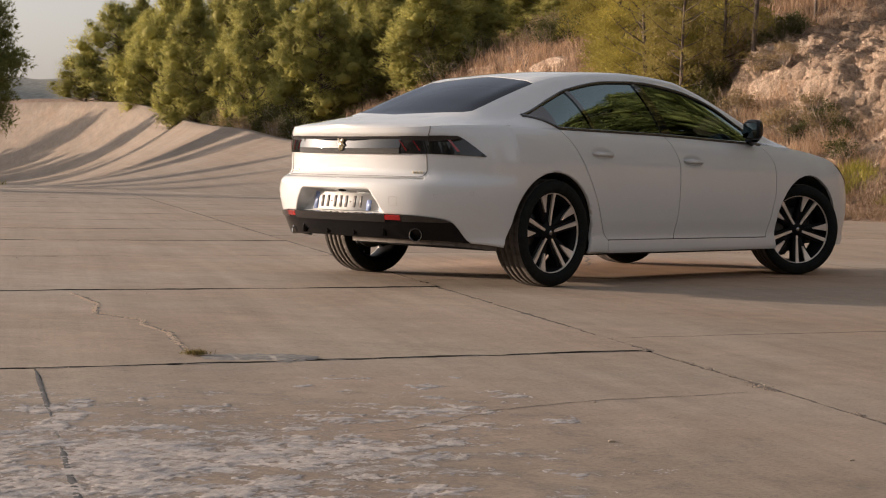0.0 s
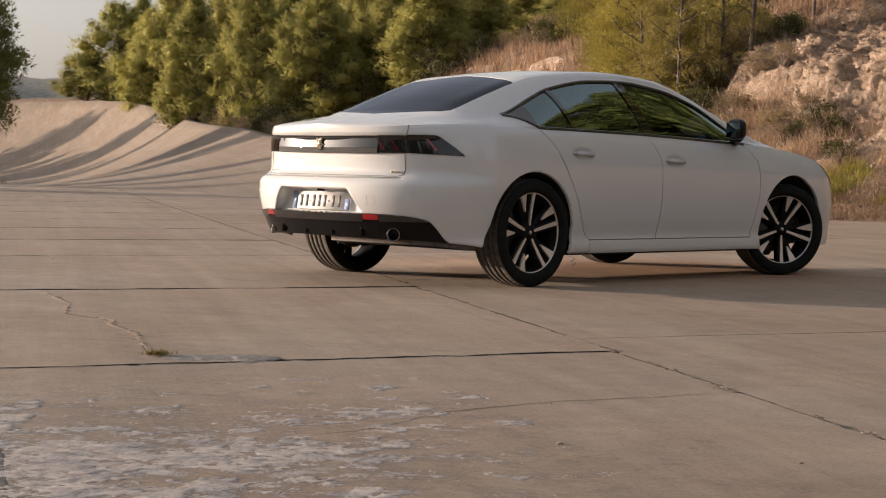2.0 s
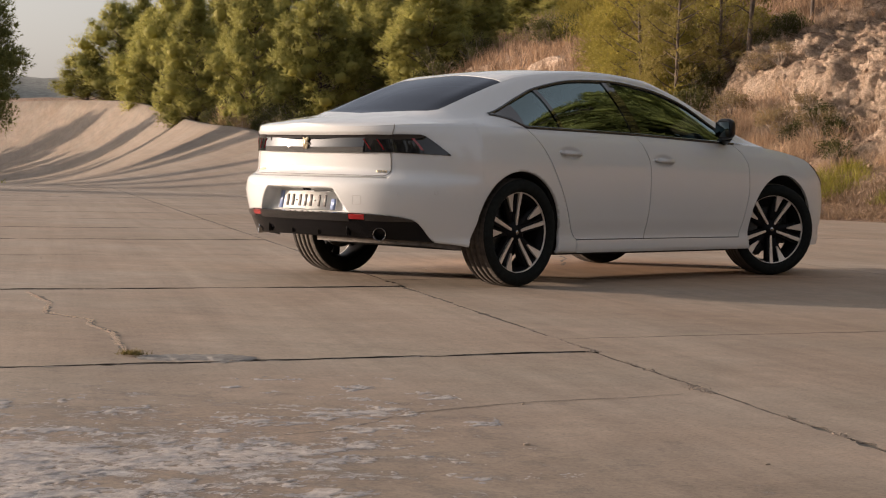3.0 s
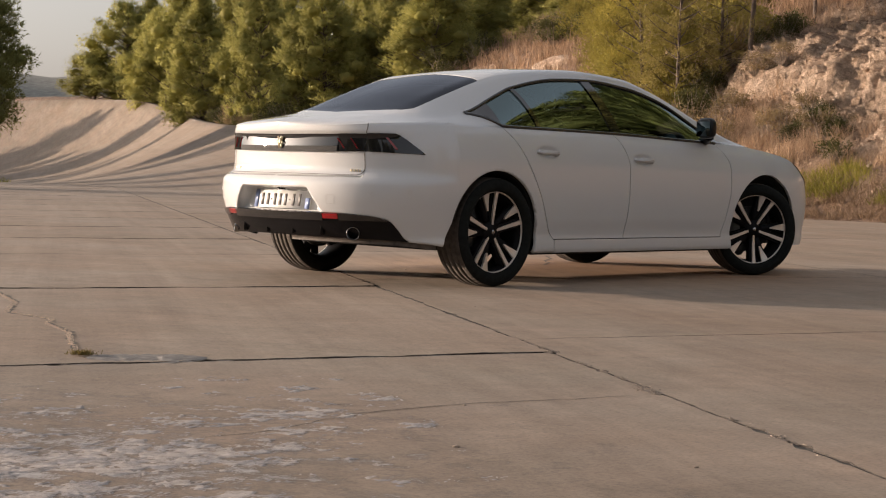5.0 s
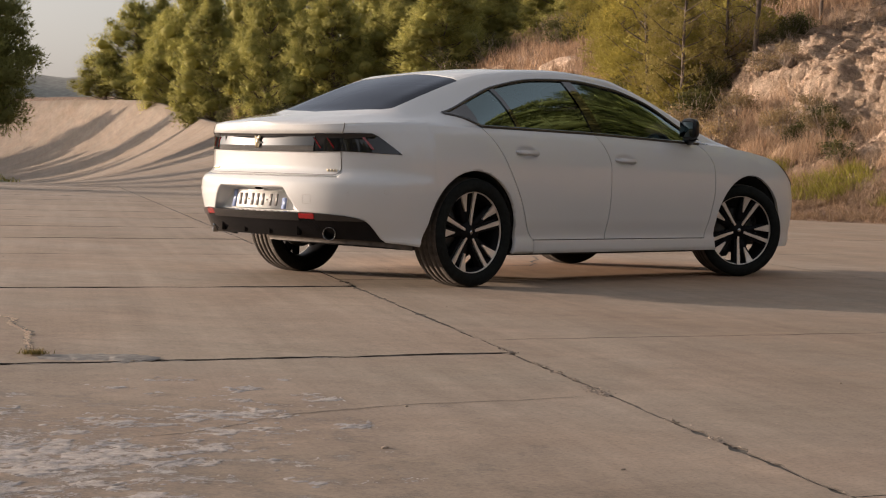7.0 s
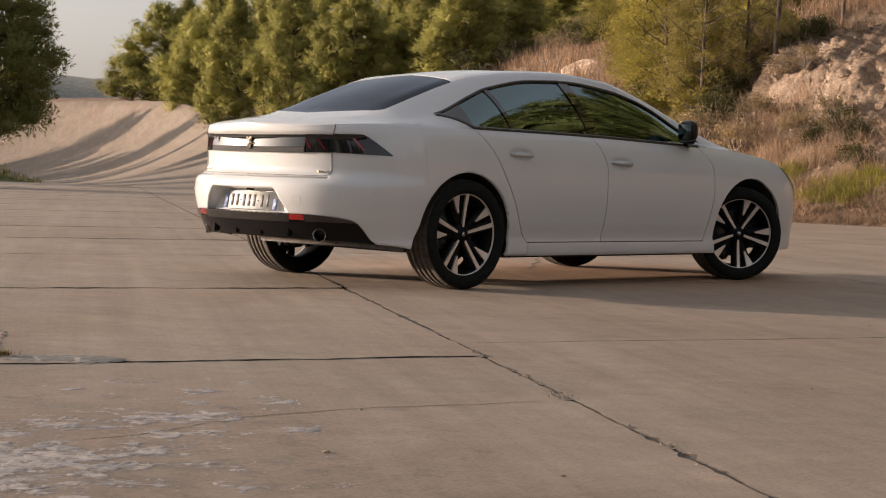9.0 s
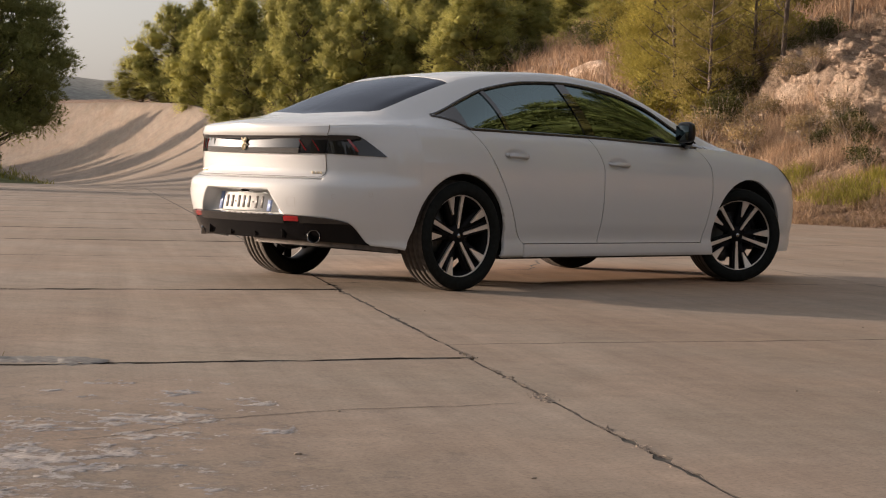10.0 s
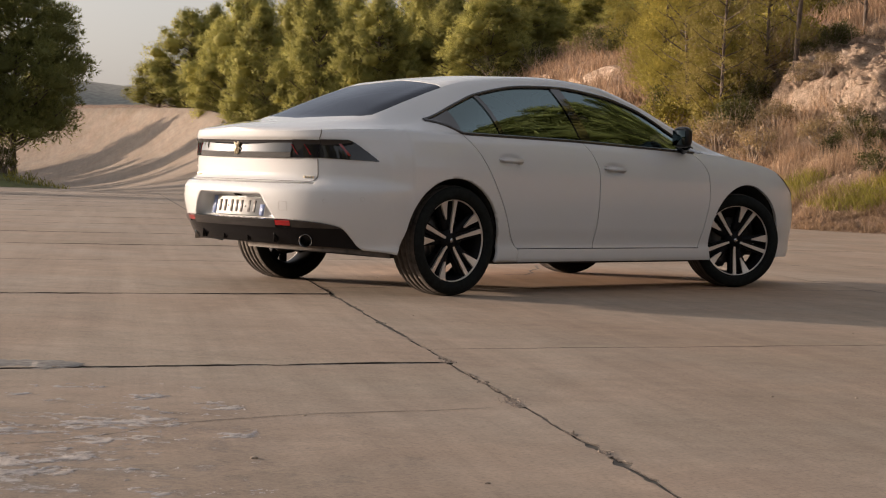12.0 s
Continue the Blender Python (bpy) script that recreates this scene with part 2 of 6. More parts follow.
# dust on the tread, and the brown of sunlight painted in with it
MAT["tread"] = simple("dusty_tread", (0.060, 0.050, 0.042), 0.9, vary=0.4, scale=30, bumps=0.3)
MAT["steel"] = simple("brake_steel", (0.16, 0.155, 0.15), 0.5, 0.9, vary=0.2)
MAT["dull_metal"] = simple("dull_metal", (0.075, 0.062, 0.052), 0.6, 0.2, vary=0.4)
MAT["white_plate"] = simple("plate_white", (0.75, 0.75, 0.73), 0.35, vary=0.03)
MAT["blue_plate"] = simple("plate_blue", (0.20, 0.26, 0.44), 0.35, vary=0.05)
MAT["ink"] = simple("plate_ink", (0.12, 0.112, 0.108), 0.5)
MAT["cabin"] = simple("cabin_fabric", (0.03, 0.03, 0.032), 0.8, vary=0.3)
MAT["under"] = simple("underbody_black", (0.02, 0.02, 0.02), 0.8, vary=0.3)


def leaf_material(name, dark, light, rough=0.6):
    m, t, b = material(name, rough)
    isl = t.nodes.new("ShaderNodeNewGeometry").outputs["Random Per Island"]
    r = t.nodes.new("ShaderNodeValToRGB")
    r.color_ramp.elements[0].color, r.color_ramp.elements[1].color = (*dark, 1), (*light, 1)
    t.links.new(isl, r.inputs["Fac"])
    c, _ = noise_ramp(t, 0.5, ((0.3, (0.6, 0.6, 0.6)), (0.7, (1.25, 1.2, 1.1))))
    col = mix(t, 1.0, r.outputs["Color"], c, "MULTIPLY")
    own = t.nodes.new("ShaderNodeMapRange")        # no two plants have quite the same tone
    own.inputs["To Min"].default_value, own.inputs["To Max"].default_value = 0.78, 1.22
    t.links.new(t.nodes.new("ShaderNodeObjectInfo").outputs["Random"], own.inputs["Value"])
    tone = t.nodes.new("ShaderNodeCombineColor")
    for k in range(3):
        t.links.new(own.outputs["Result"], tone.inputs[k])
    col = mix(t, 1.0, col, tone.outputs["Color"], "MULTIPLY")
    t.links.new(col, b.inputs["Base Color"])
    b.inputs["Specular IOR Level"].default_value = 0.12
    tr = t.nodes.new("ShaderNodeBsdfTranslucent")
    t.links.new(col, tr.inputs["Color"])
    ms = t.nodes.new("ShaderNodeMixShader")
    ms.inputs[0].default_value = 0.5
    t.links.new(b.outputs[0], ms.inputs[1])
    t.links.new(tr.outputs[0], ms.inputs[2])
    t.links.new(ms.outputs[0], t.nodes["Material Output"].inputs["Surface"])
    return m


MAT["pine"] = leaf_material("pine_needles", (0.25, 0.26, 0.080), (0.40, 0.38, 0.118))
MAT["pine_dark"] = leaf_material("dark_pine_needles", (0.22, 0.24, 0.085), (0.34, 0.345, 0.125))
MAT["pine_light"] = leaf_material("young_pine_needles", (0.235, 0.215, 0.05), (0.39, 0.335, 0.09))
MAT["pine_grey"] = leaf_material("sparse_pine_needles", (0.30, 0.26, 0.09), (0.46, 0.39, 0.15))
MAT["shrub"] = leaf_material("shrub_leaves", (0.05, 0.058, 0.022), (0.14, 0.135, 0.055))
MAT["meadow"] = leaf_material("dead_meadow_grass", (0.22, 0.15, 0.105), (0.43, 0.31, 0.22))
MAT["straw"] = leaf_material("dry_grass", (0.31, 0.22, 0.155), (0.57, 0.425, 0.31))
MAT["grass"] = leaf_material("green_grass", (0.20, 0.20, 0.04), (0.47, 0.42, 0.12))
MAT["weed"] = leaf_material("weed_blades", (0.06, 0.06, 0.015), (0.22, 0.17, 0.07))
MAT["litter"] = leaf_material("dead_litter", (0.27, 0.185, 0.12), (0.50, 0.36, 0.25))
MAT["straw_leaf"] = leaf_material("dry_leaves", (0.22, 0.17, 0.095), (0.38, 0.29, 0.17))
MAT["bark"] = simple("pine_bark", (0.105, 0.08, 0.064), 0.9, vary=0.5, scale=6, bumps=0.8)
MAT["twig"] = simple("grey_twigs", (0.29, 0.235, 0.19), 0.9, vary=0.4, scale=6)


def gritty(t, col, geo):
    """Fine broken grain: dark pits and pale chips."""
    for scale, lo, hi in ((4.0, 0.62, 1.18), (13.0, 0.55, 1.3), (34.0, 0.6, 1.25)):
        g, _ = noise_ramp(t, scale, ((0.34, (lo, lo * 0.96, lo * 0.92)), (0.5, (1, 1, 1)), (0.68, (hi, hi, hi))), geo, 5, 0.75)
        col = mix(t, 0.85, col, g, "MULTIPLY")
    return col


def earth_material():
    m, t, b = material("rocky_earth", 0.9)
    geo = t.nodes.new("ShaderNodeNewGeometry")
    rock, rf = noise_ramp(t, 0.9, ((0.25, (0.35, 0.24, 0.165)), (0.5, (0.56, 0.415, 0.305)), (0.75, (0.70, 0.56, 0.44))), geo.outputs["Position"], 10, 0.7)
    soil, _ = noise_ramp(t, 2.5, ((0.3, (0.20, 0.125, 0.082)), (0.7, (0.38, 0.255, 0.17))), geo.outputs["Position"], 8)
    sep = t.nodes.new("ShaderNodeSeparateXYZ")
    t.links.new(geo.outputs["Normal"], sep.inputs[0])
    steep = t.nodes.new("ShaderNodeMapRange")
    steep.inputs["From Min"].default_value, steep.inputs["From Max"].default_value = 0.9, 0.7
    t.links.new(sep.outputs["Z"], steep.inputs["Value"])
    col = gritty(t, mix(t, steep.outputs["Result"], soil, rock), geo.outputs["Position"])
    t.links.new(col, b.inputs["Base Color"])
    _, f2 = noise_ramp(t, 3.0, ((0, (0, 0, 0)), (1, (1, 1, 1))), geo.outputs["Position"], 14, 0.8)
    bump(t, b, f2, 1.0, 0.25)
    return m


MAT["earth"] = earth_material()


def rock_material():
    m, t, b = material("fractured_limestone", 0.9)
    geo = t.nodes.new("ShaderNodeNewGeometry").outputs["Position"]
    col, _ = noise_ramp(t, 1.4, ((0.3, (0.35, 0.24, 0.165)), (0.5, (0.56, 0.415, 0.305)), (0.72, (0.70, 0.56, 0.44))), geo, 10, 0.7)
    _, f = noise_ramp(t, 5.0, ((0, (0, 0, 0)), (1, (1, 1, 1))), geo, 12, 0.75)
    t.links.new(gritty(t, col, geo), b.inputs["Base Color"])
    bump(t, b, f, 1.0, 0.12)
    return m


MAT["rock"] = rock_material()
MAT["turf"] = simple("turf", (0.10, 0.11, 0.035), 0.9, vary=0.5, scale=2, bumps=0.5)
# paler and greyer than woodland: distance haze mixed into the base colour
MAT["far_wood_haze"] = simple("far_woodland", (0.165, 0.168, 0.148), 0.95, vary=0.35, scale=0.3, bumps=0.2)
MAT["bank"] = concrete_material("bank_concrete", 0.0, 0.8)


# ---- small builders ----
def mesh_of(bm, name, mat, smooth=True):
    me = bpy.data.meshes.new(name)
    bm.normal_update()
    for f in bm.faces:
        f.smooth = smooth
    bm.to_mesh(me)
    bm.free()
    if mat:
        me.materials.append(mat)
    return me


def part(name, bm, mat, parent, label="", smooth=True):
    ob = new(name, mesh_of(bm, name, mat, smooth))
    ob.parent = parent
    if label:
        tagged(ob, label)
    return ob


def thing(name, bm, mat, label, category, group="", kind="", smooth=True):
    return tagged(new(name, mesh_of(bm, name, mat, smooth)), label, category, group, kind)


def empty(name, label, category, group="", kind=""):
    return tagged(new(name), label, category, group, kind)


def curve_fn(xs, ys):
    """A smooth, monotone curve through points."""
    xs, ys = list(xs), list(ys)
    n = len(xs)
    d = [(ys[i + 1] - ys[i]) / (xs[i + 1] - xs[i]) for i in range(n - 1)]
    m = [d[0]] + [0.0 if d[i - 1] * d[i] <= 0 else 2 * d[i - 1] * d[i] / (d[i - 1] + d[i]) for i in range(1, n - 1)] + [d[-1]]

    def fn(x):
        if x <= xs[0]:
            return ys[0]
        if x >= xs[-1]:
            return ys[-1]
        i = max(k for k in range(n - 1) if xs[k] <= x)
        h = xs[i + 1] - xs[i]
        u = (x - xs[i]) / h
        return ((1 + 2 * u) * (1 - u) ** 2 * ys[i] + u * (1 - u) ** 2 * h * m[i]
                + u * u * (3 - 2 * u) * ys[i + 1] + u * u * (u - 1) * h * m[i + 1])
    return fn


def steps(a, b, n):
    return [a + (b - a) * i / n for i in range(n + 1)]


def grid_bm(rows, bm=None, flip=False):
    """A bmesh of quads from rows of points."""
    bm = bm or bmesh.new()
    vs = [[bm.verts.new(p) for p in row] for row in rows]
    for a, b in zip(vs, vs[1:]):
        for i in range(len(a) - 1):
            q = (a[i], a[i + 1], b[i + 1], b[i])
            bm.faces.new(q[::-1] if flip else q)
    return bm


def mirrored(bm):
    """Adds the mirror image across y = 0."""
    out = bmesh.ops.duplicate(bm, geom=bm.verts[:] + bm.edges[:] + bm.faces[:])["geom"]
    verts = [g for g in out if isinstance(g, bmesh.types.BMVert)]
    for v in verts:
        v.co.y = -v.co.y
    bmesh.ops.reverse_faces(bm, faces=[g for g in out if isinstance(g, bmesh.types.BMFace)])
    return bm


def flange(bm, depth=0.02):
    """Turns the open edges of a panel inwards, so that it has thickness."""
    bm.normal_update()
    edge = [e for e in bm.edges if e.is_boundary]
    normal = {v: v.normal.copy() for e in edge for v in e.verts}
    made = bmesh.ops.extrude_edge_only(bm, edges=edge)["geom"]
    near = {}
    for v in normal:
        near[tuple(round(c, 5) for c in v.co)] = normal[v]
    for g in made:
        if isinstance(g, bmesh.types.BMVert):
            k = near.get(tuple(round(c, 5) for c in g.co))
            if k:
                g.co -= k * depth
    for e in edge:
        e.smooth = False
    return bm


def lathe(profile, n=48, axis="y"):
    """A ring from (along the axis, radius) pairs."""
    rows = []
    for k in range(n + 1):
        a = 2 * math.pi * k / n
        rows.append([(r * math.cos(a), y, r * math.sin(a)) for y, r in profile])
    bm = grid_bm(rows)
    bmesh.ops.remove_doubles(bm, verts=bm.verts, dist=1e-5)
    bmesh.ops.recalc_face_normals(bm, faces=bm.faces)
    return bm


def block(bm, lo, hi, bevel=0.0, m=None):
    """A box between two corners, bevelled."""
    r = bmesh.ops.create_cube(bm, size=1.0)["verts"]
    for v in r:
        v.co = Vector([lo[i] + (v.co[i] + 0.5) * (hi[i] - lo[i]) for i in range(3)])
    if bevel:
        edges = list({e for v in r for e in v.link_edges})
        out = bmesh.ops.bevel(bm, geom=edges, offset=bevel, segments=2, affect="EDGES")
        r = list({v for f in out["faces"] for v in f.verts} | {v for v in r if v.is_valid})
    if m:
        bmesh.ops.transform(bm, matrix=m, verts=r)
    return r


def tube(bm, pts, radius, n=8):
    """A tube along points; radius may be a list."""
    pts = [Vector(p) for p in pts]
    rad = radius if isinstance(radius, (list, tuple)) else [radius] * len(pts)
    rows = []
    for i, p in enumerate(pts):
        d = (pts[min(i + 1, len(pts) - 1)] - pts[max(i - 1, 0)]).normalized()
        a = d.orthogonal().normalized() if i == 0 else (a - d * a.dot(d)).normalized()
        b = d.cross(a)
        rows.append([p + (a * math.cos(2 * math.pi * k / n) + b * math.sin(2 * math.pi * k / n)) * rad[i] for k in range(n + 1)])
    grid_bm(rows, bm)
    return bm


# ---- ground, track and bank ----
EDGE = ((-60, -90, 0), (-20, -60, 0), (6, -35, 0), (14, -15, 0), (19.2, 0, 0), (19.7, 9.5, 0), (24, 22, 0.0), (33, 40, 0.75), (46, 60, 2.17), (60, 82, 3.58),
        (74, 104, 5.03), (83, 124, 6.65), (86.5, 142, 7.0), (85, 160, 6.9), (78, 178, 6.6), (64, 192, 6.1), (44, 200, 5.1))
edge_s = [0.0]
for p, q in zip(EDGE, EDGE[1:]):
    edge_s.append(edge_s[-1] + math.dist(p[:2], q[:2]))
edge_fx, edge_fy, edge_fh = [curve_fn(edge_s, [p[k] for p in EDGE]) for k in range(3)]
EDGE_LEN = edge_s[-1]


def edge_at(s):
    """Place, outward direction and bank height of the track's outer edge."""
    a, b = Vector((edge_fx(s - 1), edge_fy(s - 1), 0)), Vector((edge_fx(s + 1), edge_fy(s + 1), 0))
    d = (b - a).normalized()
    return Vector((edge_fx(s), edge_fy(s), 0)), Vector((d.y, -d.x, 0)), edge_fh(s)


def fall(x, y):
    """The ground sinks gently far down the track."""
    d = math.hypot(x + 5, y + 5)
    k = min(max((d - 45) / 80, 0), 1)
    return -1.2 * k * k * (3 - 2 * k)


def bank_height(h, inward):
    """Height of the banked track, inward metres from its crest."""
    k = max(1 - inward / (5.4 + 1.9 * h), 0)
    return h * k ** (1.23 + 0.23 * h)


bm = bmesh.new()
ring = [0, 3, 6, 10, 15, 20, 26, 33, 40, 50, 62, 75, 90, 110, 130, 155, 185, 230, 300, 420, 700, 1200, 2200, 3600]
rows = []
for r in ring:
    rows.append([(-5 + r * math.cos(2 * math.pi * k / 72), -5 + r * math.sin(2 * math.pi * k / 72), -0.03 + fall(-5 + r * math.cos(2 * math.pi * k / 72), -5 + r * math.sin(2 * math.pi * k / 72))) for k in range(73)])
grid_bm(rows, bm, flip=True)
bmesh.ops.remove_doubles(bm, verts=bm.verts, dist=1e-4)
thing("ground", bm, MAT["ground"], "worn pale concrete ground of an old track", "ground", kind="structure")

# the banked curve: a concave concrete wall of track
rows = []
for s in steps(edge_s[6] - 9, EDGE_LEN - 2, 120):
    p, out, h = edge_at(s)
    start = min(1.0, (s - edge_s[6] + 9) / 15)
    h = max(h, 0.0) + start
    w = 5.4 + 1.9 * h
    row = []
    for k in range(29):
        d = w * (1 - k / 28)
        q = p - out * d
        row.append((q.x, q.y, fall(q.x, q.y) + bank_height(h, d) - 0.035 * (k == 0) - 0.05 * (1 - start)))
    q = p + out * 0.5
    row.append((q.x, q.y, row[-1][2] + 0.02))
    q = p + out * 0.7
    row.append((q.x, q.y, row[-1][2] - 0.8))
    rows.append(row)
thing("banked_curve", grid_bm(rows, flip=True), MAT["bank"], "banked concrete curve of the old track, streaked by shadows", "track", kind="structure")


# the hill outside the track
def hill(s, d):
    p, out, h = edge_at(s)
    crest = h + (1.0 if s > edge_s[6] else 0.0) * min(1, max(0, (s - edge_s[6]) / 15))
    q = p + out * d
    near = max(0, min(1, (edge_s[7] - s) / 25))            # 1 beside the car, 0 along the bank
    rise_near = curve_fn((0, 0.6, 1.2, 2.3, 3.3, 4.4, 5.0, 6.5, 9.0, 14, 30, 60), (0.0, 0.10, 0.45, 1.15, 1.7, 2.45, 3.3, 4.1, 5.1, 6.9, 11, 16))(d)
    rise_far = curve_fn((0, 1.5, 5, 12, 30, 60), (-0.3, -0.3, 0.7, 3.0, 8.0, 13))(d)
    far_hill = max(0.0, min(1.0, (edge_s[10] - s) / 50))
    z = near * rise_near + (1 - near) * (rise_far * (0.25 + 0.75 * far_hill))
    z += 1.25 * math.exp(-((q.x - 52) ** 2 + (q.y - 42) ** 2) / 2 / 13 ** 2) * min(1, max(0, d - 3) / 8)      # the meadow's shoulder
    n = Vector((q.x * 0.22, q.y * 0.22, z * 0.3))
    amp = min(d / 4, 1.0) * (0.55 if near > 0.3 else 0.35)
    z += noise.fractal(n, 0.9, 2.1, 6) * amp + noise.fractal(n * 5, 0.8, 2.2, 4) * 0.14 * min(d / 4, 1)
    lower = 0.9 * max(0.0, min(1.0, (edge_s[5] + 2.0 - s) / 2))
    cliff = near * max(0.0, min(1.0, (d - 2.6 + lower) / 1.5)) * max(0.0, min(1.0, (11 - d) / 2))
    if cliff > 0:
        m = Vector((q.x * 0.55, q.y * 0.55, z * 0.8 + 3))
        warp = m + Vector((noise.noise(m * 2.1), noise.noise(m * 2.3 + Vector((7, 0, 0))), noise.noise(m * 1.9 + Vector((0, 7, 0))))) * 0.25
        dist, _ = noise.voronoi(Vector((warp.x * 2.6, warp.y * 2.6, warp.z * 1.5)))
        fine, _ = noise.voronoi(warp * 6.5)
        crag = noise.ridged_multi_fractal(m * 1.3, 0.9, 2.1, 5, 0.9, 2.0) - 1.0
        chips = noise.ridged_multi_fractal(warp * 4.2, 0.8, 2.2, 4, 0.9, 2.0) - 1.0
        q = q - out * cliff * ((dist[1] - dist[0]) * 0.11 + (fine[1] - fine[0]) * 0.17 + crag * 0.13 + chips * 0.22)
        z += cliff * (crag * 0.14 - dist[0] * 0.12 + chips * 0.09)
    return Vector((q.x, q.y, z + crest + fall(q.x, q.y) - 0.04))


rows = []
for s in [*steps(0, edge_s[4] - 1, 30)[:-1], *steps(edge_s[4] - 1, edge_s[4] + 20, 300)[:-1], *steps(edge_s[4] + 20, edge_s[7], 110)[:-1], *steps(edge_s[7], EDGE_LEN - 2, 70)]:
    rows.append([hill(s, d) for d in (0, 0.4, 0.8, 1.2, 1.6, 2, *steps(2.2, 9.5, 96), 9.8, 10.2, 10.6, 11, 11.5, 12, 13, 14, 16, 18, 21, 25, 30, 37, 45, 60, 90)])
thing("hillside", grid_bm(rows, flip=True), MAT["earth"], "rocky earth hillside with pale limestone and scrub", "hillside", kind="structure")

# grassy mound on the inside of the curve
bm = bmesh.new()
rows = []
MOUND = Vector((27.3, 83.6, 0))


def mound_z(x, y):
    """Height of the grassy mound, and how much of it there is."""
    e = max(0, 1 - ((x - MOUND.x) / 13) ** 2) * max(0, min(1, (y - MOUND.y + 14 + 1.5 * noise.noise(Vector((x * 0.2, 0, 0)))) / 6))
    return fall(x, y) - 0.1 + 2.6 * e ** 0.7 + 0.15 * noise.noise(Vector((x, y, 0)) * 0.5) * (e > 0), e


for i in range(41):
    row = []
    for j in range(25):
        u, v = i / 40, j / 24
        x, y = MOUND.x - 26 + 46 * u, MOUND.y - 24 + 90 * v
        row.append((x, y, mound_z(x, y)[0]))
    rows.append(row)
thing("grass_mound", grid_bm(rows, bm), MAT["turf"], "low grassy mound beside the track", "mound", kind="structure")

# distant wooded hills, their haze painted into the colour
rows = []
for k in range(121):
    a = radians(-60 + 240 * k / 120)
    h = 54 + 10 * noise.noise(Vector((math.cos(a) * 3, math.sin(a) * 3, 5))) + 5 * noise.noise(Vector((math.cos(a) * 14, math.sin(a) * 14, 2)))
    row = []
    for j in range(13):
        u = j / 12
        r = 640 + 380 * u
        z = -6 + (h + 8) * math.sin(u * math.pi / 2) + 0.8 * noise.noise(Vector((math.cos(a) * 60, math.sin(a) * 60, u * 9)))
        row.append((r * math.cos(a), r * math.sin(a), z))
    rows.append(row)
thing("backdrop_hills", grid_bm(rows), MAT["far_wood_haze"], "distant wooded hills with haze put into their colour", "hills", kind="structure")


# ---- trees and scrub ----
def leaves(bm, centre, radius, count, size, rng, flat=0.75, width=0.30):
    """A clump of small blades round a centre, pointing outwards."""
    for _ in range(count):
        d = Vector((rng.gauss(0, 1), rng.gauss(0, 1), rng.gauss(0, 1))).normalized()
        p = centre + Vector((d.x, d.y, d.z * flat)) * radius * rng.uniform(0.45, 1.0)
        # blades lie round the clump like shingles, tips a little outwards
        t = d.orthogonal().normalized()
        t = (Matrix.Rotation(rng.uniform(0, 6.28), 3, d) @ t + d * rng.uniform(0.1, 0.9)).normalized()
        w = t.cross(d).normalized()
        w = Matrix.Rotation(rng.gauss(0, 0.5), 3, t) @ w
        L, B = size * rng.uniform(0.7, 1.4), size * width * rng.uniform(0.7, 1.3)
        vs = [bm.verts.new(p - w * B), bm.verts.new(p + w * B), bm.verts.new(p + t * L)]
        bm.faces.new(vs)


def puffs_of(rng, height, spread, low, shape, count):
    """Centres and sizes of the billows that make up a crown."""
    out = []
    for i in range(count):
        u = (i + rng.random()) / count
        if shape == "dome":
            env = math.sqrt(max(0.0, 1 - ((u - 0.35) / 0.68) ** 2))
        elif shape == "cone":
            env = min(1.0, 0.7 + u * 1.8) * (1 - u ** 1.8) ** 0.7
        else:
            env = min(1.0, 0.62 + u * 1.4) * (1 - u ** 3.0) ** 0.6
        a = i * 2.39996 + rng.uniform(-0.45, 0.45)
        size = spread * (0.15 + 0.27 * rng.random() ** 1.4) * (0.6 + 0.4 * env)
        r = max(0.0, spread * env - size * 0.6) * (rng.uniform(0.66, 1.14) if i % 4 else rng.uniform(0.2, 0.7))
        out.append((a, r, height * (low + (0.955 - low) * u) - size * 0.2, size))
    return out


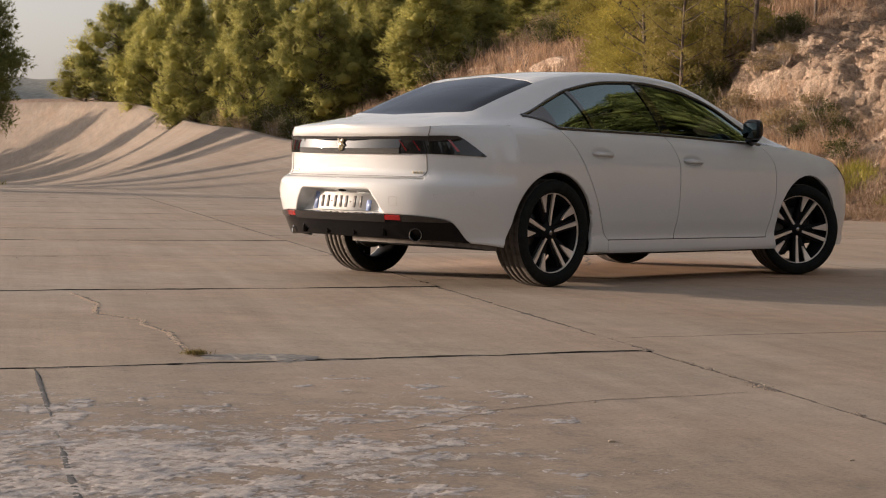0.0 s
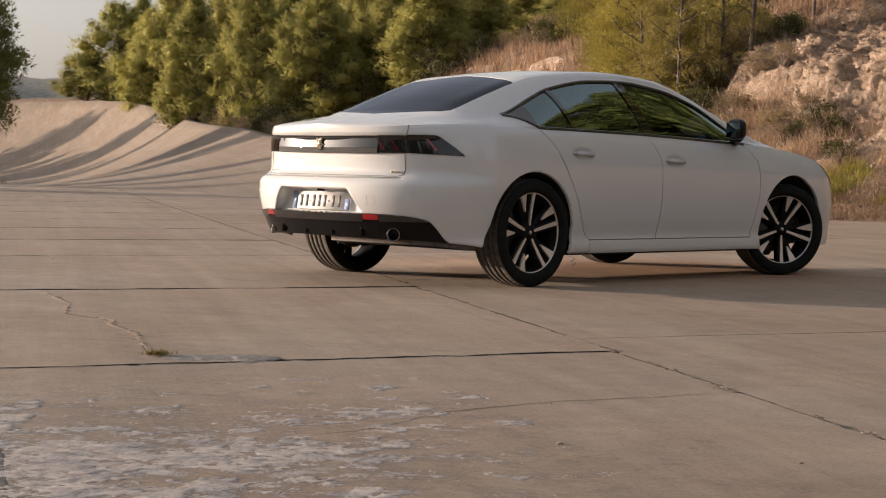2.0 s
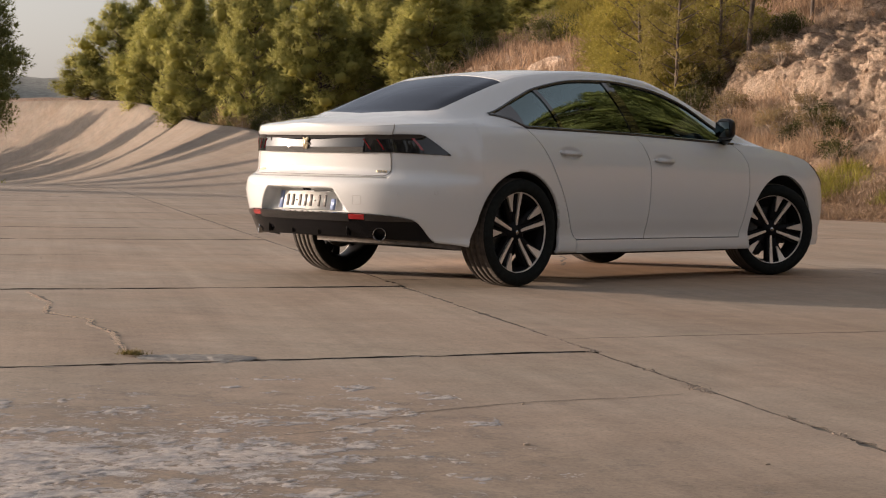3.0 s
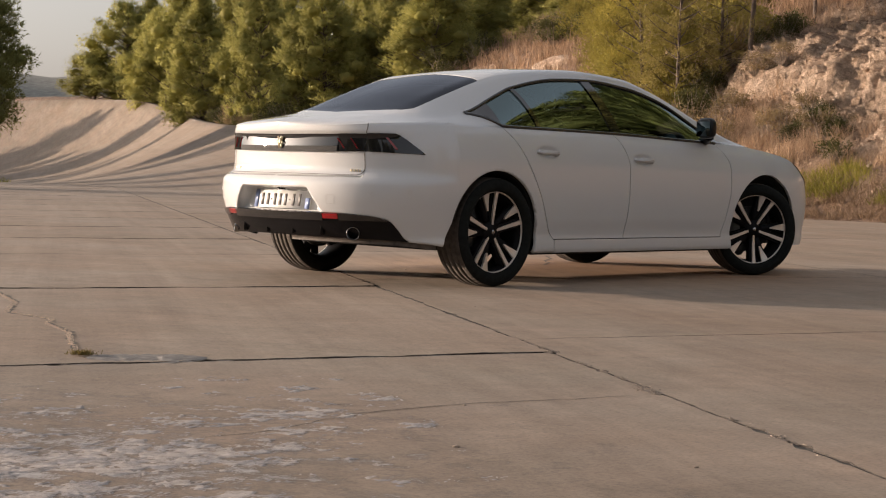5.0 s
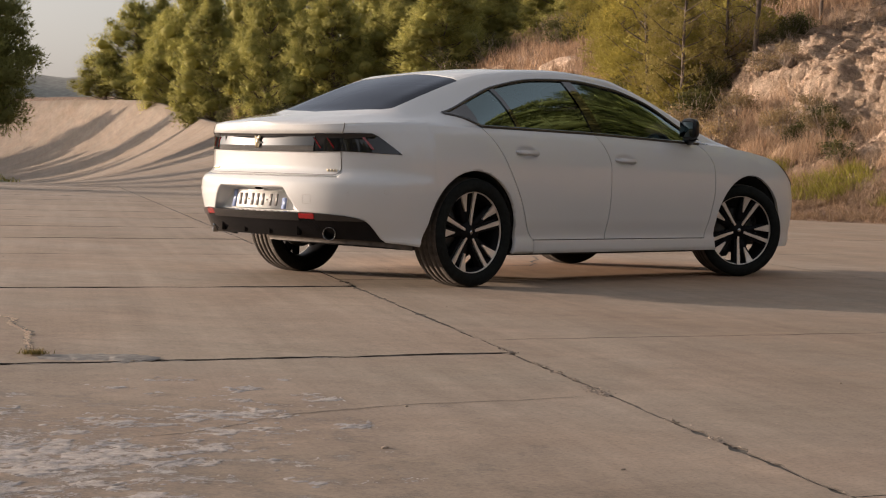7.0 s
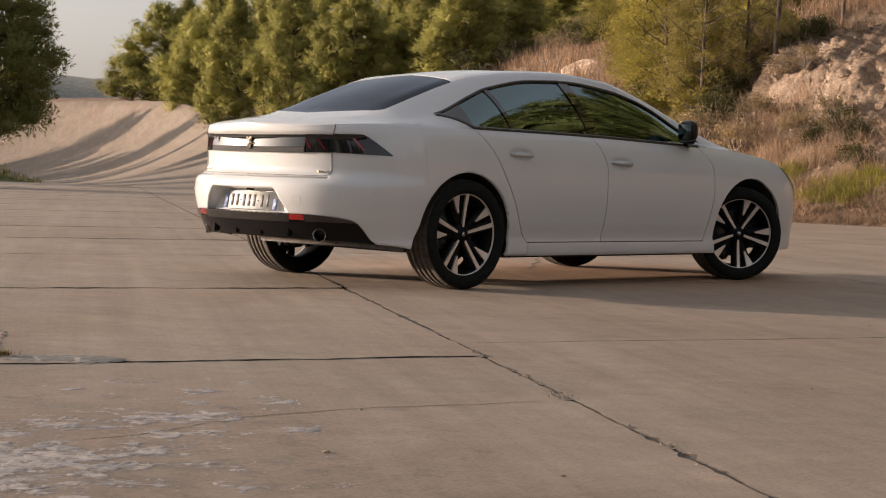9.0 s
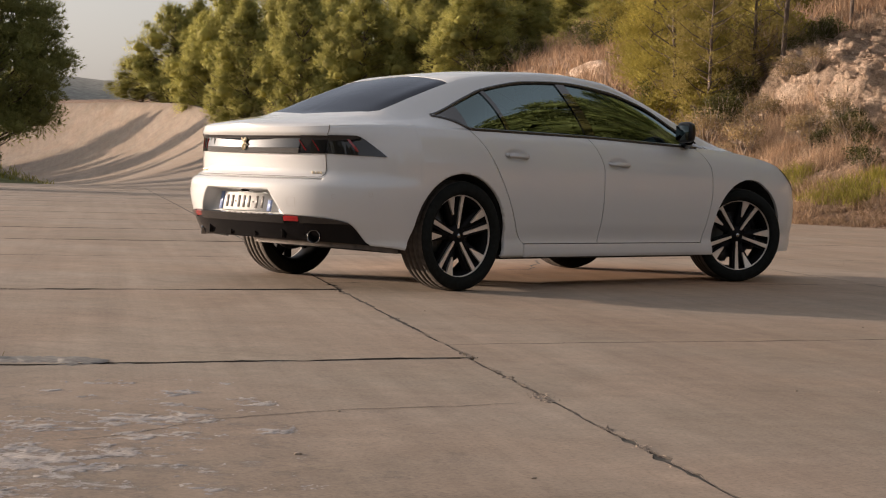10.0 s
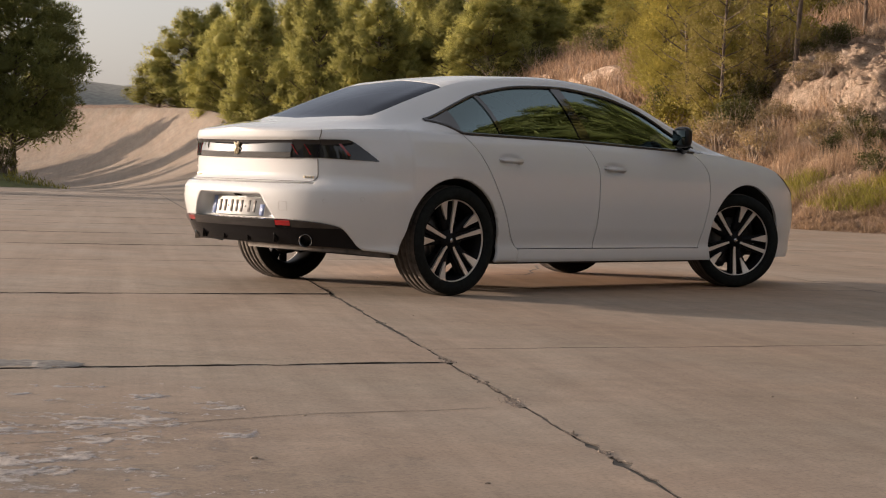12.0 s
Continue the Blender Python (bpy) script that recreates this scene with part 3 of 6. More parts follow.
def needle_crown(rng, puffs, needles, length, thick, billowed):
    """Needle tufts over billows, round a dense ragged inside; numpy keeps it quick."""
    gen = np.random.default_rng(rng.randrange(10 ** 6))
    area = sum(p[1] ** 2 for p in puffs)
    verts, faces, normals, at = [], [], [], 0
    for c, r, n_lump in puffs:
        n = max(20, int(needles * r * r / area / 4))
        d = gen.normal(size=(n, 3))
        d /= np.linalg.norm(d, axis=1)[:, None]
        d[:, 2] = np.where((d[:, 2] < -0.3) & (gen.random(n) < 0.45), -d[:, 2], d[:, 2])
        bulge = 1 + 0.22 * np.sin(d[:, 0:1] * 5 + c[0] * 3) * np.sin(d[:, 1:2] * 6 + c[1] * 3) * np.cos(d[:, 2:3] * 5)
        p = c + d * (1.0, 1.0, 0.78) * r * bulge * gen.uniform(0.5, 1.08, (n, 1))
        axis = d + (0, 0, 0.45)
        for _ in range(4):
            t = axis + gen.normal(0, 0.55, (n, 3))
            t /= np.linalg.norm(t, axis=1)[:, None]
            w = np.cross(t, gen.normal(size=(n, 3)))
            w /= np.linalg.norm(w, axis=1)[:, None]
            L, B = length * gen.uniform(0.6, 1.4, (n, 1)), thick * gen.uniform(0.7, 1.3, (n, 1))
            turned = np.where((np.cross(w, t) * d).sum(1)[:, None] < 0, -1.0, 1.0)
            v = np.stack([p - w * B * turned, p + w * B * turned, p + t * L], 1).reshape(-1, 3)
            verts.append(v)
            # the tufts shade as one billow
            soft = d + 0.45 * t
            normals.append(np.repeat(soft / np.linalg.norm(soft, axis=1)[:, None], 3, 0))
            faces.append(np.arange(at, at + 3 * n).reshape(-1, 3))
            at += 3 * n
        if n_lump:
            k, m = 6, 10
            ring = []
            for i in range(k + 1):
                for j in range(m):
                    th, ph = math.pi * i / k, 2 * math.pi * j / m
                    q = Vector((math.sin(th) * math.cos(ph), math.sin(th) * math.sin(ph), math.cos(th)))
                    s = r * 0.44 * (1 + 0.5 * noise.noise(Vector(c) * 2 + q * 2.2))
                    ring.append((c[0] + q.x * s, c[1] + q.y * s, c[2] + q.z * s * 0.78))
            verts.append(np.array(ring))
            normals.append((np.array(ring) - c) / (np.linalg.norm(np.array(ring) - c, axis=1)[:, None] + 1e-6))
            for i in range(k):
                for j in range(m):
                    a, b = at + i * m + j, at + i * m + (j + 1) % m
                    faces.append(np.array([(a, a + m, b), (b, a + m, b + m)]))
            at += (k + 1) * m
    me = bpy.data.meshes.new("crown")
    v, f = np.concatenate(verts), np.concatenate(faces)
    me.vertices.add(len(v))
    me.vertices.foreach_set("co", v.ravel())
    me.loops.add(f.size)
    me.loops.foreach_set("vertex_index", f.ravel().astype(np.int32))
    me.polygons.add(len(f))
    me.polygons.foreach_set("loop_start", np.arange(0, f.size, 3, dtype=np.int32))
    me.polygons.foreach_set("loop_total", np.full(len(f), 3, dtype=np.int32))
    me.update(calc_edges=True)
    if billowed:
        me.normals_split_custom_set_from_vertices(np.concatenate(normals).tolist())
    return me


def pine(seed, height, spread, low, shape, puffs, needles, mat, length=0.23, thick=0.015, lean=0.0, stout=1.0, dense=True, dead=0, billowed=True):
    """A pine: trunk, limbs, and a crown of billows covered with needles; low: where the crown begins, as a share of the height."""
    rng = random.Random(seed)
    root = new("pine_tree")
    wood = bmesh.new()
    pts, rad = [], []
    for k in range(9):
        u = k / 8
        pts.append(Vector((lean * u * height + 0.10 * math.sin(u * 5 + seed) * height * 0.10 * u, 0.10 * math.cos(u * 4 + seed) * height * 0.08 * u, height * 0.93 * u - 0.4 * (k == 0))))
        rad.append(height * 0.016 * stout * (1 - 0.85 * u) + 0.015)
    tube(wood, pts, rad, 9)
    billows, limb = [], 1.0 if dense else 0.5
    for i, (a, r, z, size) in enumerate(puffs_of(rng, height, spread, low, shape, puffs)):
        k = min(max(z / (height * 0.93), 0), 0.999) * 8
        base = pts[int(k)].lerp(pts[int(k) + 1], k % 1)
        c = Vector((base.x + r * math.cos(a), base.y + r * math.sin(a), z))
        st = Vector((base.x, base.y, max(z - r * 0.55, height * low * 0.6)))
        if r > spread * 0.25:
            mid = st.lerp(c, 0.55) + Vector((0, 0, -0.07 * r))
            tube(wood, [st, mid, c], [(height * 0.005 + 0.012) * limb, (height * 0.0035 + 0.008) * limb, 0.008 * limb], 5)
        billows.append((np.array(c), size, dense))
    for i in range(dead):            # bare grey limbs under the crown
        a, z = rng.uniform(0, 6.28), height * low * rng.uniform(0.35, 1.3)
        st = Vector((lean * z, 0, z))
        e = st + Vector((math.cos(a), math.sin(a), rng.uniform(0.0, 0.4))) * spread * rng.uniform(0.4, 0.8)
        tube(wood, [st, st.lerp(e, 0.5) + Vector((0, 0, 0.08 * spread)), e], [0.022, 0.014, 0.005], 5)
    part("trunk", wood, MAT["bark"], root)
    me = needle_crown(rng, billows, needles, length, thick, billowed and dense)
    me.materials.append(mat)
    ob = new("crown", me)
    ob.parent = root
    return root


DOME = [pine(1, 10, 3.6, 0.10, "dome", 80, 60000, MAT["pine"]), pine(2, 10, 3.6, 0.22, "dome", 76, 60000, MAT["pine"], stout=1.2)]
FULL = [pine(3, 10, 3.0, 0.03, "cone", 92, 64000, MAT["pine"]), pine(4, 10, 3.0, 0.04, "egg", 92, 64000, MAT["pine"]), pine(5, 10, 3.0, 0.10, "egg", 80, 56000, MAT["pine"], dead=8)]
ASIDE = [pine(21, 10, 3.5, 0.06, "egg", 60, 20000, MAT["pine_dark"], 0.28, 0.032), pine(22, 12, 3.9, 0.10, "cone", 60, 20000, MAT["pine_dark"], 0.28, 0.032)]
YOUNG = [pine(11, 6.0, 1.8, 0.14, "egg", 46, 60000, MAT["pine_light"], 0.10, 0.0065, -0.10, 0.5, False, 6),
         pine(12, 6.0, 1.5, 0.06, "egg", 46, 24000, MAT["pine_grey"], 0.11, 0.0065, -0.03, 0.5, False, 14),
         pine(13, 6.5, 1.7, 0.50, "dome", 36, 40000, MAT["pine_grey"], 0.11, 0.0065, -0.06, 0.6, False, 14)]
NEAR = [pine(6, 13, 4.5, 0.25, "dome", 84, 92000, MAT["pine_dark"], 0.26, 0.026, dead=10, billowed=False), pine(7, 12.5, 4.2, 0.25, "egg", 84, 92000, MAT["pine_dark"], 0.26, 0.026, dead=10, billowed=False)]
USED = set()


def place_tree(kind, x, y, z, scale=1.0, turn=0.0, label="", group="pines on the bank", stretch=1.0):
    m = pose(x, y, z, 0, 0, turn) @ Matrix.Diagonal((scale, scale, scale * stretch, 1))
    if kind in USED:
        ob = copy_thing(kind, pose(x, y, z, 0, 0, turn))
    else:
        ob = kind
        USED.add(kind)
    ob.matrix_basis = m
    return tagged(ob, label or "bushy green pine tree lit by low sun", "tree", group)


def spot(x, y):
    """How far along the edge a place lies, and how far outside."""
    s = min(steps(edge_s[3], edge_s[12], 500), key=lambda k: (edge_at(k)[0].xy - Vector((x, y))).length)
    p, out, _ = edge_at(s)
    return s, (Vector((x, y, 0)) - p).dot(out)


rng = random.Random(7)
# along the crest of the bank and on the slope behind it: place, half width, height of the top, kind, turn
BANK_PINES = (
    (88.5, 137.1, 3.37, 11.8, DOME[1], 20),
    (89.9, 133.7, 4.30, 16.9, DOME[0], 110),
    (94.2, 135.6, 3.23, 17.9, FULL[1], 90),
    (82.0, 117.3, 3.39, 14.5, FULL[1], 10),
    (82.5, 114.4, 3.55, 17.3, DOME[1], 200),
    (67.1, 91.0, 3.39, 13.1, FULL[0], 80),
    (75.7, 98.2, 2.79, 16.0, FULL[1], 250),
    (52.7, 66.7, 2.43, 11.2, FULL[2], 30),
    (64.5, 77.7, 2.69, 14.3, FULL[0], 150),
    (46.3, 53.8, 2.52, 9.5, FULL[1], 120),
    (62.8, 68.5, 2.64, 13.5, FULL[0], 200),
    (50.2, 52.9, 2.24, 9.9, FULL[2], 160),
    (47.2, 47.4, 2.29, 9.7, FULL[1], 300),
    (53.0, 50.1, 2.47, 10.9, FULL[0], 40),
    (63.3, 56.6, 2.69, 12.2, DOME[0], 75),
    (63.0, 53.9, 2.63, 11.8, FULL[2], 250),
    (62.8, 51.1, 2.61, 11.9, FULL[1], 190),
    (60.9, 47.1, 2.50, 11.8, DOME[0], 320),
    (59.0, 43.0, 2.38, 11.8, FULL[0], 130),
    (58.6, 40.2, 2.33, 11.6, DOME[1], 220),
    (72.8, 81.1, 3.20, 15.0, DOME[0], 10),
    (73.6, 74.8, 3.10, 15.0, FULL[0], 90),
    (72.9, 69.8, 2.99, 15.0, DOME[1], 100),
    (74.5, 68.1, 2.99, 15.0, FULL[1], 20),
    (74.4, 62.1, 3.24, 14.9, DOME[0], 180),
    (73.6, 93.5, 3.04, 16.3, DOME[0], 60),
    (61.5, 39.6, 2.24, 12.1, FULL[2], 300),
    (66.0, 40.0, 2.35, 12.9, FULL[0], 45),
)
for x, y, half, crest, kind, turn in BANK_PINES:
    z = hill(*spot(x, y)).z - 0.5
    scale = half / (3.6 if kind in DOME else 3.0)
    place_tree(kind, x, y, z, scale, turn, stretch=(crest - z) / (10 * scale))
# inside the curve
for x, y, kind, sc in ((39.2, 76.3, NEAR[0], 0.89), (33.6, 77.2, NEAR[1], 0.82),
                       (17.2, 83.8, ASIDE[0], 0.96), (17.3, 87.8, ASIDE[1], 0.85), (5.9, 74.5, ASIDE[0], 0.80), (0.2, 73.3, ASIDE[1], 0.66), (-8.3, 77.4, ASIDE[0], 0.87), (-17, 77, ASIDE[0], 1.0),
                       (48.1, 118.5, ASIDE[0], 1.0), (57.6, 136.2, ASIDE[0], 1.12), (53.9, 137.4, ASIDE[1], 0.98), (64.4, 153.5, ASIDE[1], 1.0), (62.3, 161.5, ASIDE[0], 1.25),
                       (45.5, 112.0, ASIDE[1], 0.5), (47.0, 124.0, ASIDE[0], 0.7), (50.5, 127.0, ASIDE[1], 0.6), (55.0, 132.0, ASIDE[0], 0.7), (59.5, 141.0, ASIDE[0], 0.7), (61.0, 146.0, ASIDE[1], 0.6), (63.0, 150.0, ASIDE[0], 0.7)):
    place_tree(kind, x, y, mound_z(x, y)[0] - 0.15, sc, rng.uniform(0, 360), "tall dark pine tree standing on a grassy mound" if kind in NEAR else "dark pine tree inside the curve of the track", "pines inside the curve")
# beside the car, on the rocks
for x, y, k, sc, turn in ((27.5, 19.7, 0, 1.0, 0), (31.5, 24.0, 0, 1.0, 130), (26.4, 17.8, 1, 0.85, 40), (27.3, 16.15, 2, 0.9, 100), (27.7, 17.1, 1, 0.8, 200), (33.4, 18.4, 2, 0.8, 200)):
    p = hill(*spot(x, y))
    place_tree(YOUNG[k], p.x, p.y, p.z - 0.1, sc, turn, ("sparse yellow-green young pine on the rocky slope", "thin grey-green pine with bare lower limbs", "tall dark-trunked pine with a thin crown")[k], "young pines on the slope")
# further along the hill, behind the camera's right shoulder
for k in range(10):
    a, r = radians(322 + 3.8 * k), 25 + 2.5 * (k % 3)
    p = hill(*spot(r * math.cos(a), r * math.sin(a)))
    place_tree(ASIDE[k % 2], p.x, p.y, p.z - 0.25, rng.uniform(1.45, 1.65), rng.uniform(0, 360), "green pine tree on the sunlit hillside", "pines on the hillside")
for k in range(9):
    p = hill(rng.uniform(8, edge_s[3] - 8), rng.uniform(5, 22))
    place_tree(ASIDE[k % 2], p.x, p.y, p.z - 0.25, rng.uniform(1.1, 1.5), rng.uniform(0, 360), "green pine tree on the sunlit hillside", "pines on the hillside")
# unseen pines added across the track, to be reflected in the car's rear
for k in range(14):
    a, r = radians(178 + 5.2 * k + rng.uniform(-2, 2)), rng.uniform(34, 44)
    place_tree(ASIDE[k % 2], r * math.cos(a), r * math.sin(a), -0.1, rng.uniform(0.8, 1.1), rng.uniform(0, 360), "unseen green pine tree added across the track for reflections", "pines across the track")


# ---- rocks and scrub on the hillside ----
def blades(bm, base, count, spread, height, width, rg, lean=0.35):
    for _ in range(count):
        p = base + Vector((rg.gauss(0, spread), rg.gauss(0, spread), 0))
        t = Vector((rg.gauss(0, lean), rg.gauss(0, lean), 1)).normalized() * height * rg.uniform(0.5, 1.25)
        w = Vector((rg.gauss(0, 1), rg.gauss(0, 1), 0)).normalized() * width
        m = p + t * 0.55
        bend = Vector((t.x, t.y, -0.1 * height)) * rg.uniform(0, 0.8)
        v = [bm.verts.new(p - w), bm.verts.new(p + w), bm.verts.new(m + w * 0.7), bm.verts.new(m - w * 0.7), bm.verts.new(p + t + bend)]
        bm.faces.new((v[0], v[1], v[2], v[3]))
        bm.faces.new((v[3], v[2], v[4]))


def rock_mesh(seed, flat=0.8):
    rg = random.Random(seed)
    bm = bmesh.new()
    bmesh.ops.create_icosphere(bm, subdivisions=2 if seed < 6 else 3, radius=1.0)
    planes = [(Vector((rg.gauss(0, 1), rg.gauss(0, 1), rg.gauss(0, 0.8))).normalized(), rg.uniform(0.45, 0.85)) for _ in range(13)]
    for v in bm.verts:
        for n, d in planes:
            k = v.co.dot(n) - d
            if k > 0:
                v.co -= n * k
        v.co += v.co.normalized() * (noise.fractal(v.co * 2.2 + Vector((seed, 0, 0)), 0.8, 2.2, 5) * 0.10)
        v.co.z *= flat
    return mesh_of(bm, "rock", MAT["rock"], False)


ROCKS = [rock_mesh(k) for k in range(8)]
rg = random.Random(21)


def put_rock(s, d, size, label):
    p = hill(s, d)
    ob = new("rock", ROCKS[rg.randrange(8)])
    ob.matrix_basis = pose(p.x, p.y, p.z - size * 0.42, rg.uniform(-25, 25), rg.uniform(-25, 25), rg.uniform(0, 360)) @ Matrix.Diagonal((size * rg.uniform(0.8, 1.3), size, size * rg.uniform(0.7, 1.1), 1))
    tagged(ob, label, "rock", "rocks on the slope")


for _ in range(110):
    put_rock(rg.uniform(edge_s[4] + 2, edge_s[5] + 7), rg.uniform(3.0, 8.5), rg.uniform(0.06, 0.16) * (1.7 if rg.random() < 0.12 else 1.0), "pale weathered limestone rock on the slope")
for x, y, z in ((40.6, 33.4, 2.0), (41.6, 33.0, 1.5), (40.2, 34.6, 1.2), (41.4, 44.6, 1.6), (42.4, 44.2, 1.3), (29.5, 20.5, 0.8), (28.0, 19.2, 0.6), (30.2, 20.8, 0.7)):
    s, d = spot(x, y)
    put_rock(s, d, z, "large pale boulder among dry grass")
# loose rubble on the rock face
bm = bmesh.new()
RUBBLE = ((0, 0, 1), (0.9, 0, 0.2), (-0.3, 0.85, 0.3), (-0.6, -0.7, 0.2), (0.3, 0.2, -0.9))
for k in range(7000):
    p = hill(rg.uniform(edge_s[4] - 1, edge_s[5] + 7), 2.0 + 7.6 * rg.random() ** 1.2)
    r = 0.012 + 0.05 * rg.random() ** 3
    m = Matrix.Rotation(rg.uniform(0, 6.28), 3, "Z") @ Matrix.Rotation(rg.uniform(-1, 1), 3, "X") @ Matrix.Diagonal((r * rg.uniform(0.7, 1.6), r, r * rg.uniform(0.6, 1.2)))
    v = [bm.verts.new(p + m @ Vector(q)) for q in RUBBLE]
    for f in ((0, 1, 2), (0, 2, 3), (0, 3, 1), (4, 2, 1), (4, 3, 2), (4, 1, 3)):
        bm.faces.new([v[i] for i in f])
thing("rubble", bm, MAT["rock"], "loose broken limestone rubble on the rock face", "rubble", kind="stuff", smooth=False)
for k in range(14):
    put_rock(edge_s[9] + rg.uniform(-14, 6), rg.uniform(1.5, 5), rg.uniform(0.5, 1.3), "grey boulder at the top of the bank")


def meadow(name, label, mat, count, s0, s1, d0, d1, height, width, seed, lean=0.3, tuft=9, keep=0.0):
    rg = random.Random(seed)
    bm = bmesh.new()
    for _ in range(count):
        s, d = rg.uniform(s0, s1), rg.uniform(d0, d1)
        p = hill(s, d)
        if height > 0.4 and d < 7 and (s < S_CAR + 1.0 and d > 2.2 or s < S_CAR + 6 and d > 3.3):      # bare rock
            continue
        if noise.noise(Vector((p.x * 0.6, p.y * 0.6, seed))) < keep:
            continue
        blades(bm, p - Vector((0, 0, 0.03)), tuft, 0.10, height * rg.uniform(0.6, 1.2), width, rg, lean)
    thing(name, bm, mat, label, "grass", kind="stuff", smooth=False)


S_CAR = edge_s[5]
meadow("green_grass", "yellow-green grass along the edge of the concrete", MAT["grass"], 2600, S_CAR - 7, S_CAR + 8, 1.0, 2.1, 0.24, 0.006, 31, 0.5, 15, -0.05)
meadow("dry_grass", "straw-coloured tufts at the roadside", MAT["straw"], 1000, S_CAR - 8, S_CAR + 7, 0.6, 2.2, 0.27, 0.006, 36, 0.5, 11, -0.1)
meadow("dry_grass", "thin dry tufts on the rock ledges", MAT["straw"], 420, S_CAR - 8, S_CAR + 5, 2.4, 8.5, 0.33, 0.006, 37, 0.5, 9, 0.02)
meadow("dry_litter", "brown dead grass and litter at the roadside", MAT["litter"], 2000, S_CAR - 8, S_CAR + 16, 0.05, 1.6, 0.18, 0.009, 32, 0.8, 12, -0.5)
meadow("dry_grass", "tall dry straw-coloured grass on the slope", MAT["straw"], 2600, S_CAR - 6, S_CAR + 14, 2.0, 4.6, 0.50, 0.006, 33, 0.4, 11, -0.35)
meadow("dry_grass", "dry reddish grass between rocks", MAT["straw"], 1000, S_CAR - 6, S_CAR + 16, 7.5, 14, 0.50, 0.008, 34, 0.4, 10, -0.2)
meadow("dry_meadow", "dry reddish meadow on the far slope", MAT["meadow"], 6500, S_CAR + 12, edge_s[7] + 14, 4.0, 40, 0.7, 0.016, 35, 0.3, 12, -0.6)


def shrub(seed, size, mat, leaf, clumps=34, per=90, bare=0.0):
    rg = random.Random(seed)
    root = new("shrub")
    wood, crown = bmesh.new(), bmesh.new()
    for i in range(clumps):
        a, u = rg.uniform(0, 6.28), rg.random()
        r = size * 0.62 * math.sqrt(rg.random())
        c = Vector((r * math.cos(a), r * math.sin(a), size * (0.15 + 0.75 * u * (1 - 0.5 * (r / size)))))
        if rg.random() > bare:
            leaves(crown, c, size * rg.uniform(0.14, 0.26), per, leaf, rg)
        for _ in range(2):
            e = c + Vector((rg.gauss(0, 0.12), rg.gauss(0, 0.12), rg.gauss(0.1, 0.12))) * size
            tube(wood, [(0.06 * rg.gauss(0, 1), 0.06 * rg.gauss(0, 1), -0.1), c * 0.6, e], [0.014 * size + 0.004, 0.009 * size, 0.003], 4)
    part("stem", wood, MAT["twig"], root)
    part("foliage", crown, mat, root, smooth=False)
    return root


SHRUBS = [shrub(41, 1.2, MAT["shrub"], 0.07), shrub(42, 1.0, MAT["shrub"], 0.06, 30, 90, 0.3), shrub(43, 1.1, MAT["straw_leaf"], 0.06, 34, 60, 0.35), shrub(44, 1.3, MAT["pine_light"], 0.08, 36, 90)]
SEEN = set()


def put_shrub(k, s, d, scale, label):
    p = hill(s, d)
    m = pose(p.x, p.y, p.z, 0, 0, rg.uniform(0, 360)) @ Matrix.Scale(scale, 4)
    ob = SHRUBS[k]
    if k in SEEN:
        ob = copy_thing(ob, pose(0, 0, 0))
    SEEN.add(k)
    ob.matrix_basis = m
    tagged(ob, label, "shrub", "shrubs on the slope")


for x, y, k, sc in ((23.6, 12.6, 2, 0.75), (23.2, 11.6, 1, 0.7), (22.9, 11.0, 1, 0.6), (23.3, 12.2, 0, 0.45), (23.6, 14.6, 2, 0.9), (24.2, 16.0, 2, 1.0), (25.0, 17.5, 2, 1.0), (27.6, 18.6, 3, 1.2), (28.4, 20.4, 0, 1.4), (27.2, 19.8, 3, 1.1),
                    (26.8, 20.8, 3, 1.0), (29.5, 21.8, 3, 1.2), (29.0, 17.6, 3, 1.2), (28.2, 17.2, 2, 1.3), (29.8, 18.8, 3, 1.3), (26.0, 16.9, 0, 0.9), (26.6, 17.7, 3, 0.9), (25.2, 15.3, 2, 0.9), (23.9, 12.9, 2, 0.75), (23.0, 11.3, 2, 0.75), (30.5, 19.5, 0, 1.2), (26.2, 22.0, 2, 1.0), (28.0, 23.5, 0, 1.2), (21.9, 10.2, 1, 0.6),
                    (27.6, 16.2, 1, 0.5), (28.1, 16.0, 1, 0.5), (28.9, 16.4, 0, 0.5), (29.6, 16.6, 1, 0.6), (30.4, 17.0, 0, 0.55), (31.5, 17.6, 1, 0.8), (29.3, 17.9, 2, 0.8), (27.3, 17.5, 0, 0.7), (27.9, 18.3, 2, 0.9), (26.5, 15.6, 2, 0.7), (26.3, 14.5, 2, 0.6), (24.6, 12.7, 2, 0.6), (24.2, 12.3, 1, 0.55)):
    s, d = spot(x, y)
    put_shrub(k, s, d, sc, ("dense dark green shrub on the slope", "thin dark shrub with bare twigs", "dry bare brown shrub among grass", "yellow-green bush among the rocks")[k])
for k in range(30):
    x, y = 50 + rg.uniform(-4, 10), 44 + rg.uniform(-9, 12)
    put_shrub(rg.choice((0, 1, 2)), *spot(x, y), rg.uniform(0.8, 1.7), "scrubby bush at the upper edge of the dry meadow")
for k in range(40):
    put_shrub(rg.choice((0, 1, 2, 2, 3)), rg.uniform(S_CAR + 12, edge_s[7] + 10), rg.uniform(12, 30), rg.uniform(1.0, 1.9), "scrubby bush on the upper slope")
for k in range(16):
    put_shrub(rg.choice((0, 1, 0, 2)), rg.uniform(edge_s[8] - 6, edge_s[9] + 12), rg.uniform(1.2, 6), rg.uniform(1.2, 2.2), "dark bush at the top of the banked curve")
